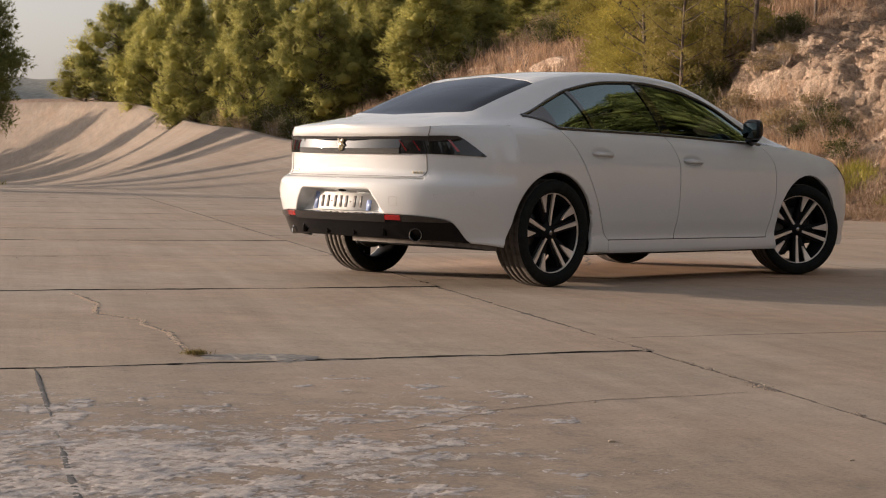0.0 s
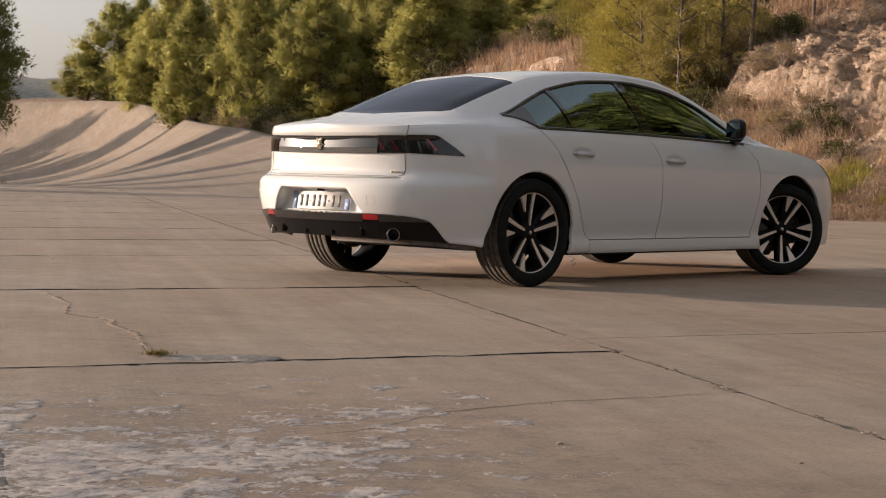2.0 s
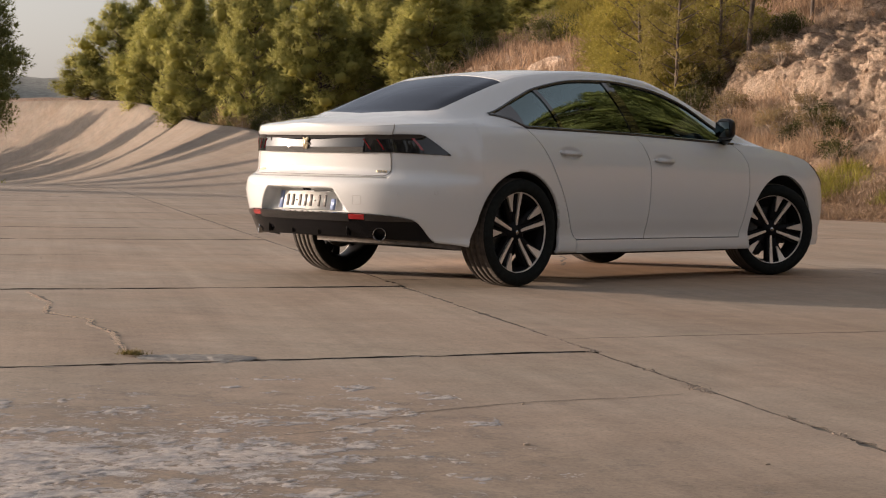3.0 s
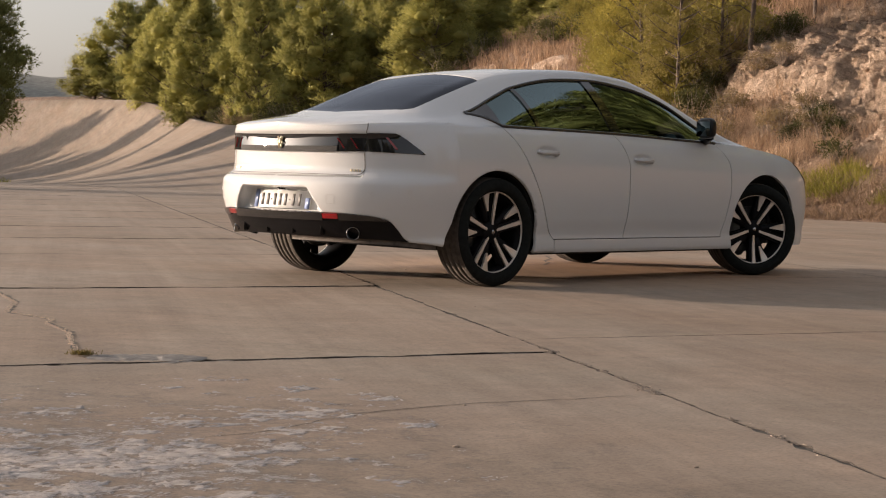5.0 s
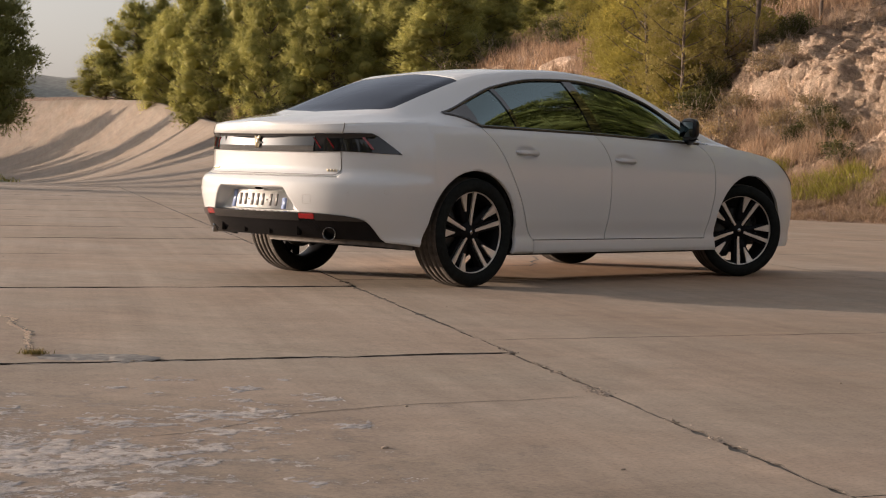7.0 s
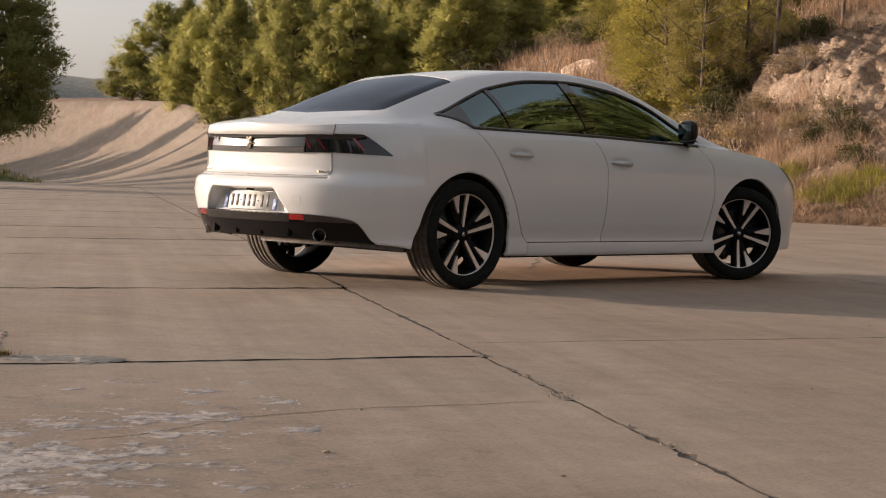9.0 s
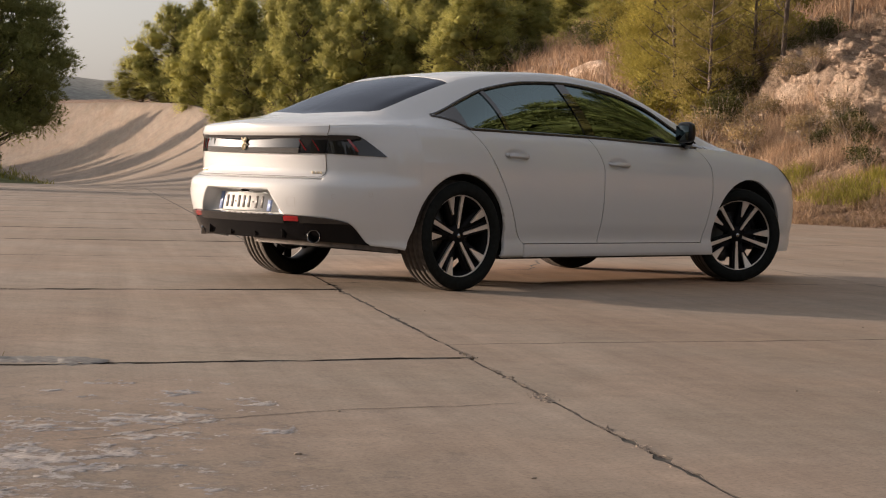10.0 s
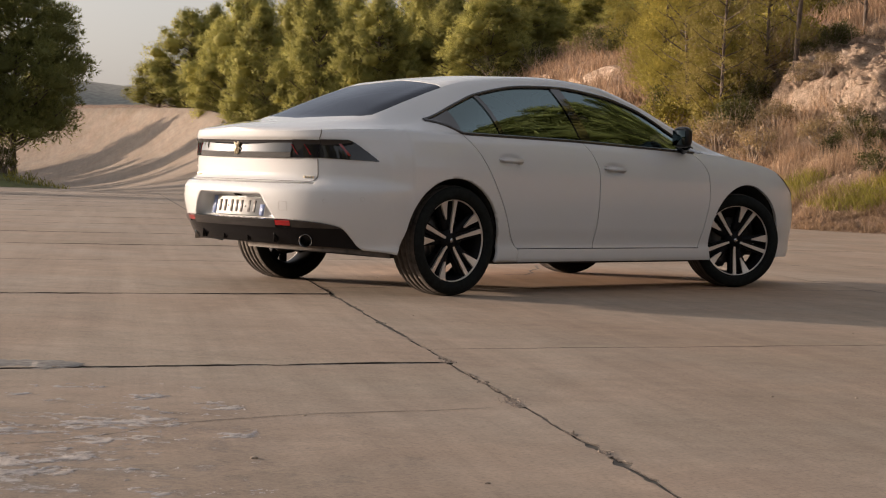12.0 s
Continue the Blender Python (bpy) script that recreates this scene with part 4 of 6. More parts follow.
for k in range(26):
    put_shrub(rg.choice((0, 0, 2)), rg.uniform(edge_s[7] + 8, edge_s[11] + 4), rg.uniform(0.9, 2.2), rg.uniform(0.7, 1.3), "low bush hanging over the crest of the bank")
for k in range(14):
    put_shrub(rg.choice((1, 2, 2)), rg.uniform(S_CAR - 7, S_CAR + 12), rg.uniform(9, 16), rg.uniform(0.5, 0.9), "dry shrub between rocks")


for x, y, sc in ((36.9, 73.2, 1.7), (35.2, 73.8, 2.0)):
    bush = copy_thing(SHRUBS[1], pose(0, 0, 0))
    bush.matrix_basis = pose(x, y, mound_z(x, y)[0] - 0.1, 0, 0, 40 * x) @ Matrix.Scale(sc, 4)
    tagged(bush, "dark thin bush under the pines on the mound", "shrub", "bushes on the mound")
# rough grass on the mound inside the curve
bm = bmesh.new()
rg = random.Random(61)
for _ in range(2600):
    x, y = rg.uniform(14, 41), rg.uniform(67.5, 97)
    z, e = mound_z(x, y)
    if e > 0.03:
        blades(bm, Vector((x, y, z - 0.05)), 7, 0.22, rg.uniform(0.25, 0.6), 0.022, rg, 0.4)
thing("mound_grass", bm, MAT["grass"], "rough green grass on the mound", "grass", kind="stuff", smooth=False)


# ---- the car ----
REAR_X0, FRONT_X0, AXLE_F = -0.35, 3.0, 2.793
HUB_Z, TYRE_R, ARCH_R = 0.335, 0.335, 0.378
N_REAR, N_FRONT = 2.5, 3.3
belt_z = curve_fn((-1.03, -0.7, -0.4, 0, 1, 2, 2.4, 3.0, 3.2, 3.3, 3.4, 3.6, 3.74), (0.945, 0.975, 0.985, 0.985, 0.98, 0.955, 0.942, 0.895, 0.85, 0.80, 0.735, 0.665, 0.60))
rear_x = curve_fn((0.28, 0.33, 0.44, 0.55, 0.61, 0.638, 0.653, 0.672, 0.70, 0.79, 0.895, 0.915, 0.96), (-0.94, -0.975, -1.028, -1.048, -1.045, -1.030, -1.006, -0.970, -0.954, -0.958, -0.970, -0.999, -1.002))
front_x = curve_fn((0.19, 0.3, 0.5, 0.62, 0.9), (3.69, 3.75, 3.76, 3.735, 3.63))
inset_z = curve_fn((0.17, 0.22, 0.275, 0.30, 0.42, 0.60, 0.74, 0.82, 0.90, 0.97), (0.06, 0.022, 0.022, 0.03, 0.012, 0.0, 0.004, 0.016, 0.042, 0.088))
half_w = curve_fn((-0.4, 0.0, 0.45, 1.4, 2.4, 2.8, 3.1), (0.905, 0.912, 0.90, 0.893, 0.90, 0.912, 0.895))
bottom_z = curve_fn((-1.0, -0.8, -0.42, -0.3, 3.1, 3.3), (0.295, 0.287, 0.245, 0.2, 0.2, 0.215))
rear_pinch = curve_fn((0.2, 0.4, 0.56, 0.62, 0.68, 0.8, 0.97), (0.0, 0.0, -0.012, -0.006, 0.035, 0.038, 0.046))


def inset(x, z):
    top = belt_z(x)
    zz = z if z < 0.5 else 0.5 + (z - 0.5) * 0.47 / max(top - 0.5, 0.05)
    return inset_z(zz)


def side(x, z, out=0.0):
    return Vector((x, -(half_w(x) - inset(x, z) + out), z))


def rear(theta, z, out=0.0):
    """The rear end: theta 0 is the middle, 90 the side."""
    a, w = REAR_X0 - rear_x(z) + out, half_w(REAR_X0) - inset(REAR_X0, z) - rear_pinch(z) * math.cos(radians(theta)) ** 0.5 + out
    c, s = math.cos(radians(theta)), math.sin(radians(theta))
    return Vector((REAR_X0 - a * max(c, 0) ** (2 / N_REAR), -w * s ** (2 / N_REAR), z))


def front(theta, z, out=0.0):
    a, w = front_x(z) - FRONT_X0 + out, half_w(FRONT_X0) - inset(FRONT_X0, z) + out
    c, s = math.cos(radians(theta)), math.sin(radians(theta))
    return Vector((FRONT_X0 + a * max(c, 0) ** (2 / N_FRONT), -w * s ** (2 / N_FRONT), z))


def around(u, z, out=0.0):
    """The lower body by one number: below 0 the rear (-90 the middle), 0 to 1 the side, above 1 the front (91 the middle)."""
    if u < 0:
        return rear(90 + u, z, out)
    if u <= 1:
        return side(REAR_X0 + (FRONT_X0 - REAR_X0) * u, z, out)
    return front(91 - u, z, out)


# the top: x, then y and z of the window's top line, of the rail, and z of the middle
TOP_X = (-1.03, -0.85, -0.65, -0.5, -0.35, -0.11, 0.2, 0.36, 0.78, 1.11, 1.54, 1.75, 1.92, 2.27, 2.45, 2.7, 3, 3.4, 3.6, 3.74)
LINE_Y = (0.66, 0.66, 0.67, 0.68, 0.69, 0.695, 0.66, 0.645, 0.635, 0.635, 0.642, 0.65, 0.662, 0.705, 0.755, 0.78, 0.76, 0.68, 0.56, 0.45)
LINE_Z = (0.955, 0.98, 0.995, 1.003, 1.015, 1.055, 1.175, 1.235, 1.308, 1.32, 1.285, 1.242, 1.192, 1.035, 0.958, 0.932, 0.897, 0.76, 0.69, 0.615)
RAIL_Y = (0.46, 0.47, 0.49, 0.5, 0.5, 0.5, 0.505, 0.52, 0.555, 0.565, 0.575, 0.58, 0.59, 0.63, 0.66, 0.7, 0.62, 0.52, 0.42, 0.3)
RAIL_Z = (0.962, 0.99, 1.018, 1.037, 1.08, 1.168, 1.275, 1.318, 1.368, 1.382, 1.357, 1.312, 1.262, 1.128, 1.052, 0.965, 0.925, 0.815, 0.735, 0.63)
MIDDLE_Z = (0.968, 1, 1.03, 1.06, 1.115, 1.205, 1.305, 1.345, 1.395, 1.406, 1.39, 1.352, 1.302, 1.178, 1.105, 1, 0.955, 0.85, 0.755, 0.64)
TOP_FN = [curve_fn(TOP_X, line) for line in (LINE_Y, LINE_Z, RAIL_Y, RAIL_Z, MIDDLE_Z)]
V_KEYS = (0.0, 0.25, 0.45, 0.7, 1.0)


def top(x, v, lift=0.0):
    """The upper body: v 0 is the belt line, 1 the middle."""
    y1, z1, y2, z2, z4 = [fn(x) for fn in TOP_FN]
    zb = belt_z(x)
    yb = half_w(x) - inset(x, zb)
    if x < REAR_X0:
        yb = abs(rear_edge(x))
        y1, y2 = y1 * yb / 0.80, y2 * yb / 0.80
    ys = (yb, y1, y2, y2 * 0.6, 0.0)
    zs = (zb, z1, z2, z4 - (z4 - z2) * 0.30, z4)
    if v <= 0.25:
        k = v / 0.25
        bulge = 0.018 * 4 * k * (1 - k) * min(1.0, max(0.0, (z1 - zb) / 0.2))
        y, z = yb + (y1 - yb) * k + bulge, zb + (z1 - zb) * k + bulge * 0.3
    else:
        i = max(j for j in range(1, 4) if V_KEYS[j] <= v)
        h = V_KEYS[i + 1] - V_KEYS[i]
        k = (v - V_KEYS[i]) / h

        def slope(a, j):
            if j == 1:
                return (a[2] - a[1]) / (V_KEYS[2] - V_KEYS[1])
            if j == 4:
                return (a[4] - a[3]) / (V_KEYS[4] - V_KEYS[3]) if a is ys else 0.0
            return (a[j + 1] - a[j - 1]) / (V_KEYS[j + 1] - V_KEYS[j - 1])

        def herm(a):
            return ((1 + 2 * k) * (1 - k) ** 2 * a[i] + k * (1 - k) ** 2 * h * slope(a, i)
                    + k * k * (3 - 2 * k) * a[i + 1] + k * k * (k - 1) * h * slope(a, i + 1))
        y, z = herm(ys), herm(zs)
    return Vector((x, -(y + lift * 0.6), z + lift * 0.6))


def rear_edge(x):
    """Half width of the deck's outline at x."""
    zt = belt_z(x)
    u = min(max((REAR_X0 - x) / (REAR_X0 - rear_x(zt)), 0), 1)
    return rear(math.degrees(math.acos(u ** (N_REAR / 2))), zt).y


def in_arch(x, z):
    """Below 0 inside a wheel arch."""
    d = math.hypot(x + 0.012, z - HUB_Z + 0.012) - ARCH_R - 0.010
    if x < 0 and z < 0.42:
        d = min(d, -x - 0.382 - (0.42 - z) * 0.42 if x > -0.6 else 1.0)
    return min(d, math.hypot(x - AXLE_F - 0.057, z - HUB_Z - 0.002) - ARCH_R - 0.019)


def cut_arches(bm):
    """Cuts the wheel arches out of a panel, along their outline."""
    f = lambda p: in_arch(p.x, p.z)
    fresh = []
    for e in bm.edges[:]:
        p, q = e.verts
        fp, fq = f(p.co), f(q.co)
        if fp * fq >= 0:
            continue
        lo, hi = 0.0, 1.0
        for _ in range(24):
            mid = (lo + hi) / 2
            if f(p.co.lerp(q.co, mid)) * fp > 0:
                lo = mid
            else:
                hi = mid
        if not 0.002 < lo < 0.998:
            continue
        fresh.append(bmesh.utils.edge_split(e, p, lo)[1])
    if fresh:
        bmesh.ops.connect_verts(bm, verts=fresh)
    bmesh.ops.delete(bm, geom=[k for k in bm.faces if f(k.calc_center_median()) < -0.0005], context="FACES")
    return bm


car = empty("car", "pearl white four-door fastback saloon parked on cracked concrete slabs", "car")


def panel(name, rows, mat, label="", depth=0.02, both=True, arches=False, parent=car, flip=False):
    bm = grid_bm(rows, flip=flip)
    bm.normal_update()
    if sum(f.normal.dot(f.calc_center_median() - Vector((1.3, 0, 0.55))) * f.calc_area() for f in bm.faces) < 0:
        bmesh.ops.reverse_faces(bm, faces=bm.faces)
    if arches:
        cut_arches(bm)
    flange(bm, depth)
    if both:
        mirrored(bm)
    return part(name, bm, mat, parent, label)


def two_panels(name, rows, mat, label="", depth=0.02, arches=False, parent=car, flip=False):
    """One part on each side of the car."""
    panel(name, rows, mat, label, depth, False, arches, parent, flip)
    back = [[Vector((p[0], -p[1], p[2])) for p in row] for row in rows]
    panel(name, back, mat, label, depth, False, arches, parent, not flip)


# lines of the doors: x at a height
door_rear = curve_fn((0.28, 0.30, 0.36, 0.5, 0.62, 0.75, 0.87, 0.97, 1.02), (0.56, 0.53, 0.485, 0.42, 0.355, 0.275, 0.19, 0.10, 0.06))
door_mid = curve_fn((0.28, 0.5, 0.76, 0.9, 1.0), (1.255, 1.28, 1.285, 1.235, 1.16))
door_front = curve_fn((0.28, 0.5, 0.65, 0.79, 0.88, 0.96), (2.34, 2.40, 2.425, 2.42, 2.37, 2.27))
GAP = 0.0035


HANDLES = ((0.46, 0.832), (1.435, 0.805))


def side_rows(xa, xb, z0, z1, n, m, cup=None):
    """Rows from line xa to line xb, from height z0 to z1 (functions or numbers)."""
    rows = []
    for j in range(m + 1):
        row = []
        for i in range(n + 1):
            u = i / n
            x = None
            zz = 0.6
            for _ in range(4):
                a, b = (xa(zz) if callable(xa) else xa), (xb(zz) if callable(xb) else xb)
                x = a + (b - a) * u
                lo, hi = (z0(x) if callable(z0) else z0), (z1(x) if callable(z1) else z1)
                zz = lo + (hi - lo) * j / m
            dent = 0.0
            if cup:      # the hollow behind the door handle
                k = max(0.0, 1 - math.hypot((x - cup[0]) / 0.125, (zz - cup[1] - 0.004) / 0.042))
                dent = 0.016 * min(1.0, 2.2 * k) ** 2
            row.append(side(x, zz, -dent))
        rows.append(row)
    return rows


shift = lambda fn, d: (lambda z: fn(z) + d)
two_panels("rear_door", side_rows(shift(door_rear, GAP), shift(door_mid, -GAP), 0.288, belt_z, 56, 60, HANDLES[0]), MAT["paint"], flip=True)
two_panels("front_door", side_rows(shift(door_mid, GAP), shift(door_front, -GAP), 0.288, belt_z, 60, 60, HANDLES[1]), MAT["paint"], flip=True)
two_panels("rocker_panel", side_rows(0.5568, 2.3432, bottom_z, 0.282, 40, 6), MAT["paint"], arches=True, flip=True)
two_panels("front_fender", side_rows(shift(door_front, GAP), 3.0, bottom_z, belt_z, 40, 44), MAT["paint"], arches=True, flip=True)

# rear end, by angle from the middle (0) to the side (90)
ANG_TRUNK = 39.375                    # the boot lid's lower corner
seam_th = curve_fn((0.653, 0.70, 0.79, 0.893, 0.95, 0.99), (39.375, 39.375, 39.5, 42.8, 46.0, 47.5))


def lid(th, z, out=0.0):
    """The rear end as far as the lid's slanting seam."""
    return rear(th * (seam_th(z) - 0.06) / ANG_TRUNK, z, out)


def plate_edge(z):
    return 0.395 - (min(z, 0.586) - 0.437) * 0.70


def plate_dent(p):
    """The shallow recess for the number plate."""
    k = min(max((plate_edge(p.z) + 0.012 - abs(p.y)) / 0.024, 0), 1) * min(max((0.586 - p.z) / 0.018, 0), 1)
    k = k * k * (3 - 2 * k) * min(max((p.z - 0.4345) / 0.006, 0), 1)
    p.x += (-0.941 + (p.z - 0.443) * 0.17 - p.x) * k
    return p


def end_rows(fn, t0, t1, z0, z1, n, m, out=0.0, shape=None):
    rows = []
    for j in range(m + 1):
        row = []
        for i in range(n + 1):
            th = t0 + (t1 - t0) * i / n
            lo, hi = (z0(th) if callable(z0) else z0), (z1(th) if callable(z1) else z1)
            p = fn(th, lo + (hi - lo) * j / m, out)
            row.append(shape(p) if shape else p)
        rows.append(row)
    return rows


def whole(rows):
    """Adds the mirror half to rows that begin in the middle."""
    return [[Vector((p[0], -p[1], p[2])) for p in reversed(row[1:])] + row for row in rows]


rear_bottom = lambda th: bottom_z(rear(th, 0.3).x)
black_top = curve_fn((0, 25, 42, 51, 55, 58, 62), (0.435, 0.439, 0.428, 0.412, 0.396, 0.358, 0.285))
N_COL, K_TRUNK = 80, 50
THETAS = [63.0 * k / N_COL for k in range(N_COL + 1)] + [63 + 27 * k / 64 for k in range(1, 65)]
low_edge = lambda th: max(black_top(th), rear_bottom(th)) if th <= 63 else rear_bottom(th)


split_z = lambda th: 0.653
belt_th = lambda th: belt_z(rear(th, 0.9).x)
side_n = 46


def fender_rows():
    """From the tail lamp's seam round the corner to the rear door."""
    rows = []
    for lo, hi, m, skip in ((low_edge, split_z, 26, 0), (split_z, belt_th, 18, 1)):
        for j in range(skip, m + 1):
            row = []
            for th in THETAS[K_TRUNK:]:
                z = lo(th) + (hi(th) - lo(th)) * j / m
                row.append(rear(th + (seam_th(z) - ANG_TRUNK) * (90 - th) / (90 - ANG_TRUNK), z))
            f = j / m
            for k in range(1, side_n + 1):
                zz = 0.6
                for _ in range(4):
                    x = REAR_X0 + (door_rear(zz) - GAP - REAR_X0) * k / side_n
                    b, t = (bottom_z(x), 0.653) if lo is low_edge else (0.653, belt_z(x))
                    zz = b + (t - b) * f
                row.append(side(x, zz))
            rows.append(row)
    return rows


fender = fender_rows()


def theta_of(y, z):
    lo, hi = 0.0, 80.0
    for _ in range(30):
        mid = (lo + hi) / 2
        lo, hi = (mid, hi) if -rear(mid, z).y < y else (lo, mid)
    return lo


def bumper_rows(m):
    """Columns follow the slanting edges of the plate's recess."""
    rows = []
    for j in range(m + 1):
        z = 0.437 + (0.653 - 0.437) * j / m
        a, b = theta_of(plate_edge(z) - 0.012, z), theta_of(plate_edge(z) + 0.012, z)
        ths = [*steps(0, a, 16)[:-1], *steps(a, b, 6)[:-1], *steps(b, ANG_TRUNK, 26)]
        rows.append([plate_dent(rear(th, low_edge(th) + (split_z(th) - low_edge(th)) * j / m)) for th in ths])
    return rows


bumper = bumper_rows(26)
# one welded copy gives the panels common normals where they meet
master = grid_bm(fender)
grid_bm(bumper, master)
bmesh.ops.remove_doubles(master, verts=master.verts, dist=1e-4)
bmesh.ops.recalc_face_normals(master, faces=master.faces)
master.normal_update()
if sum(f.normal.y * f.calc_area() for f in master.faces) > 0:
    bmesh.ops.reverse_faces(master, faces=master.faces)
    master.normal_update()
NORMALS = {}
for v in master.verts:
    if v.is_boundary and abs(v.co.y) > 1e-4:
        continue
    key = tuple(round(q, 3) for q in v.co)
    n = v.normal.copy()
    if abs(v.co.y) < 1e-4:
        n.y = 0
        n.normalize()
    NORMALS[key] = n
    NORMALS[(key[0], -key[1], key[2])] = Vector((n.x, -n.y, n.z))
master.free()


def share_normals(ob):
    me = ob.data
    me.normals_split_custom_set_from_vertices([NORMALS.get(tuple(round(q, 3) for q in v.co), Vector((0, 0, 0))) for v in me.vertices])


rear_bumper = panel("rear_bumper", whole(bumper), MAT["paint"], both=False, flip=True)
two_panels("rear_quarter", fender, MAT["paint"], arches=True, flip=True)
panel("diffuser", whole(end_rows(rear, 0, 62.5, rear_bottom, lambda th: max(black_top(th) - 0.004, rear_bottom(th) + 0.004), 40, 10)), MAT["plastic"], "black diffuser panel", both=False, flip=True)
share_normals(rear_bumper)
for o in car.children:
    if o.name.startswith("rear_quarter"):
        share_normals(o)
trunk = panel("trunk_lid", whole(end_rows(lid, 0, ANG_TRUNK, 0.660, lambda th: belt_z(rear(th, 0.9).x), 24, 22)), MAT["paint"], both=False, flip=True)

# front end
front_bottom = lambda th: bottom_z(front(th, 0.3).x)


def front_top(th):
    """Height of the front end's upper edge."""
    z = 0.7
    for _ in range(8):
        z = 0.5 * z + 0.5 * belt_z(front(th, z).x)
    return z


panel("front_bumper", whole(end_rows(front, 0, 90, front_bottom, front_top, 36, 18)), MAT["paint"], both=False, arches=True)


two_panels("headlamp", end_rows(front, 54, 78, lambda th: front_top(th) - 0.006 - 0.026 * (78 - th) / 24, lambda th: front_top(th) - 0.004, 14, 3, 0.004), MAT["lamp"], "slim dark headlamp", 0.01)


# upper body
def top_rows(xa, xb, va, vb, n, m, lift=0.0):
    rows = []
    for j in range(m + 1):
        row = []
        for i in range(n + 1):
            u = i / n
            v = 0.5
            x = 0.0
            for _ in range(3):
                a, b = (xa(v) if callable(xa) else xa), (xb(v) if callable(xb) else xb)
                x = a + (b - a) * u
                lo, hi = (va(x) if callable(va) else va), (vb(x) if callable(vb) else vb)
                v = lo + (hi - lo) * j / m
            row.append(top(x, v, lift))
        rows.append(row)
    return rows


glass_low = lambda v: -0.40 - 0.14 * max(0, (v - 0.45) / 0.55)
glass_high = lambda v: 0.20 + 0.12 * max(0, (v - 0.45) / 0.55)
screen_high = lambda v: 1.66 + 0.04 * max(0, (v - 0.45) / 0.55)
screen_low = lambda v: 2.56 + 0.16 * max(0, (v - 0.45) / 0.55)
dlo_low = lambda x: 0.25 * max(0.0, min(1.0, (0.10 - x) / 0.21)) ** 1.3
whole_top = lambda rows: [*rows, *[[Vector((p[0], -p[1], p[2])) for p in row] for row in reversed(rows[:-1])]]
panel("roof", whole_top(top_rows(glass_high, screen_high, 0.45, 1.0, 40, 12)), MAT["paint"], both=False, flip=True)
two_panels("cant_rail", top_rows(-0.112, 2.46, 0.25, 0.448, 70, 6), MAT["paint"], flip=True)
two_panels("quarter_pillar", top_rows(-0.35, -0.112, 0.0, 0.448, 10, 12), MAT["paint"], flip=True)
two_panels("quarter_corner", top_rows(-0.112, 0.10, 0.0, dlo_low, 10, 5), MAT["paint"], flip=True)
panel("rear_window", whole_top(top_rows(glass_low, glass_high, 0.452, 1.0, 20, 12, -0.004)), MAT["darkglass"], "dark tinted rear window", depth=0.006, both=False, flip=True)
panel("windscreen", whole_top(top_rows(screen_high, screen_low, 0.452, 1.0, 20, 12, -0.004)), MAT["glass"], "tinted windscreen", depth=0.006, both=False, flip=True)


def nose(x, v):
    """The bonnet, bowed to the front end's outline past FRONT_X0."""
    if x <= FRONT_X0:
        return top(x, v)
    th = 90 * (1 - (x - FRONT_X0) / 0.74)
    edge = front(th, front_top(th))
    mid = top(x, 1.0)
    ref, rim, crown = top(FRONT_X0, v), top(FRONT_X0, 0.0), top(FRONT_X0, 1.0)
    fr, fz = ref.y / rim.y, (crown.z - ref.z) / (crown.z - rim.z)
    return Vector((x + (edge.x - x) * fr * fr, edge.y * fr, mid.z + (edge.z - mid.z) * fz))


def nose_rows(xa, va, vb, n, m):
    rows = []
    for j in range(m + 1):
        v = va + (vb - va) * j / m
        a = xa(v) if callable(xa) else xa
        rows.append([nose(a + (3.735 - a) * i / n, v) for i in range(n + 1)])
    return rows


panel("bonnet", whole_top(nose_rows(screen_low, 0.0, 1.0, 30, 20)), MAT["paint"], both=False, flip=True)
two_panels("screen_pillar", top_rows(2.46, screen_low, 0.0, 0.448, 6, 10), MAT["paint"], flip=True)


def deck_rows(n, m):
    """The deck between the rear window and the tail, with the tail's bowed edge."""
    rows = []
    for j in range(m + 1):
        v = j / m
        xf = glass_low(v) if v > 0.45 else REAR_X0 - 0.003
        rows.append([top(-1.0015 + (xf + 1.0015) * (1 - math.cos(math.pi / 2 * i / n)), v) for i in range(n + 1)])
    return rows


panel("deck", whole_top(deck_rows(30, 18)), MAT["paint"], both=False, flip=True, parent=trunk)

# side windows and their frame
two_panels("quarter_window", top_rows(-0.10, lambda v: 0.34 + 0.10 * (1 - v / 0.25), dlo_low, 0.247, 16, 8, -0.006), MAT["glass"], "tinted quarter window", 0.005, flip=True)
two_panels("rear_door_window", top_rows(lambda v: 0.36 + 0.10 * (1 - v / 0.25), lambda v: 1.035 + 0.15 * (1 - v / 0.25), 0.01, 0.247, 16, 8, -0.006), MAT["glass"], "tinted door window", 0.005, flip=True)
two_panels("front_door_window", top_rows(lambda v: 1.12 + 0.16 * (1 - v / 0.25), 2.30, 0.01, 0.247, 20, 8, -0.006), MAT["glass"], "tinted door window", 0.005, flip=True)
two_panels("window_tip", top_rows(-0.105, 0.09, dlo_low, 0.247, 8, 6, 0.001), MAT["piano"], "glossy black panel at the window tip", 0.005, flip=True)
two_panels("window_divider", top_rows(lambda v: 0.335 + 0.10 * (1 - v / 0.25), lambda v: 0.37 + 0.10 * (1 - v / 0.25), 0.005, 0.25, 3, 8, 0.002), MAT["piano"], "black window divider", flip=True)
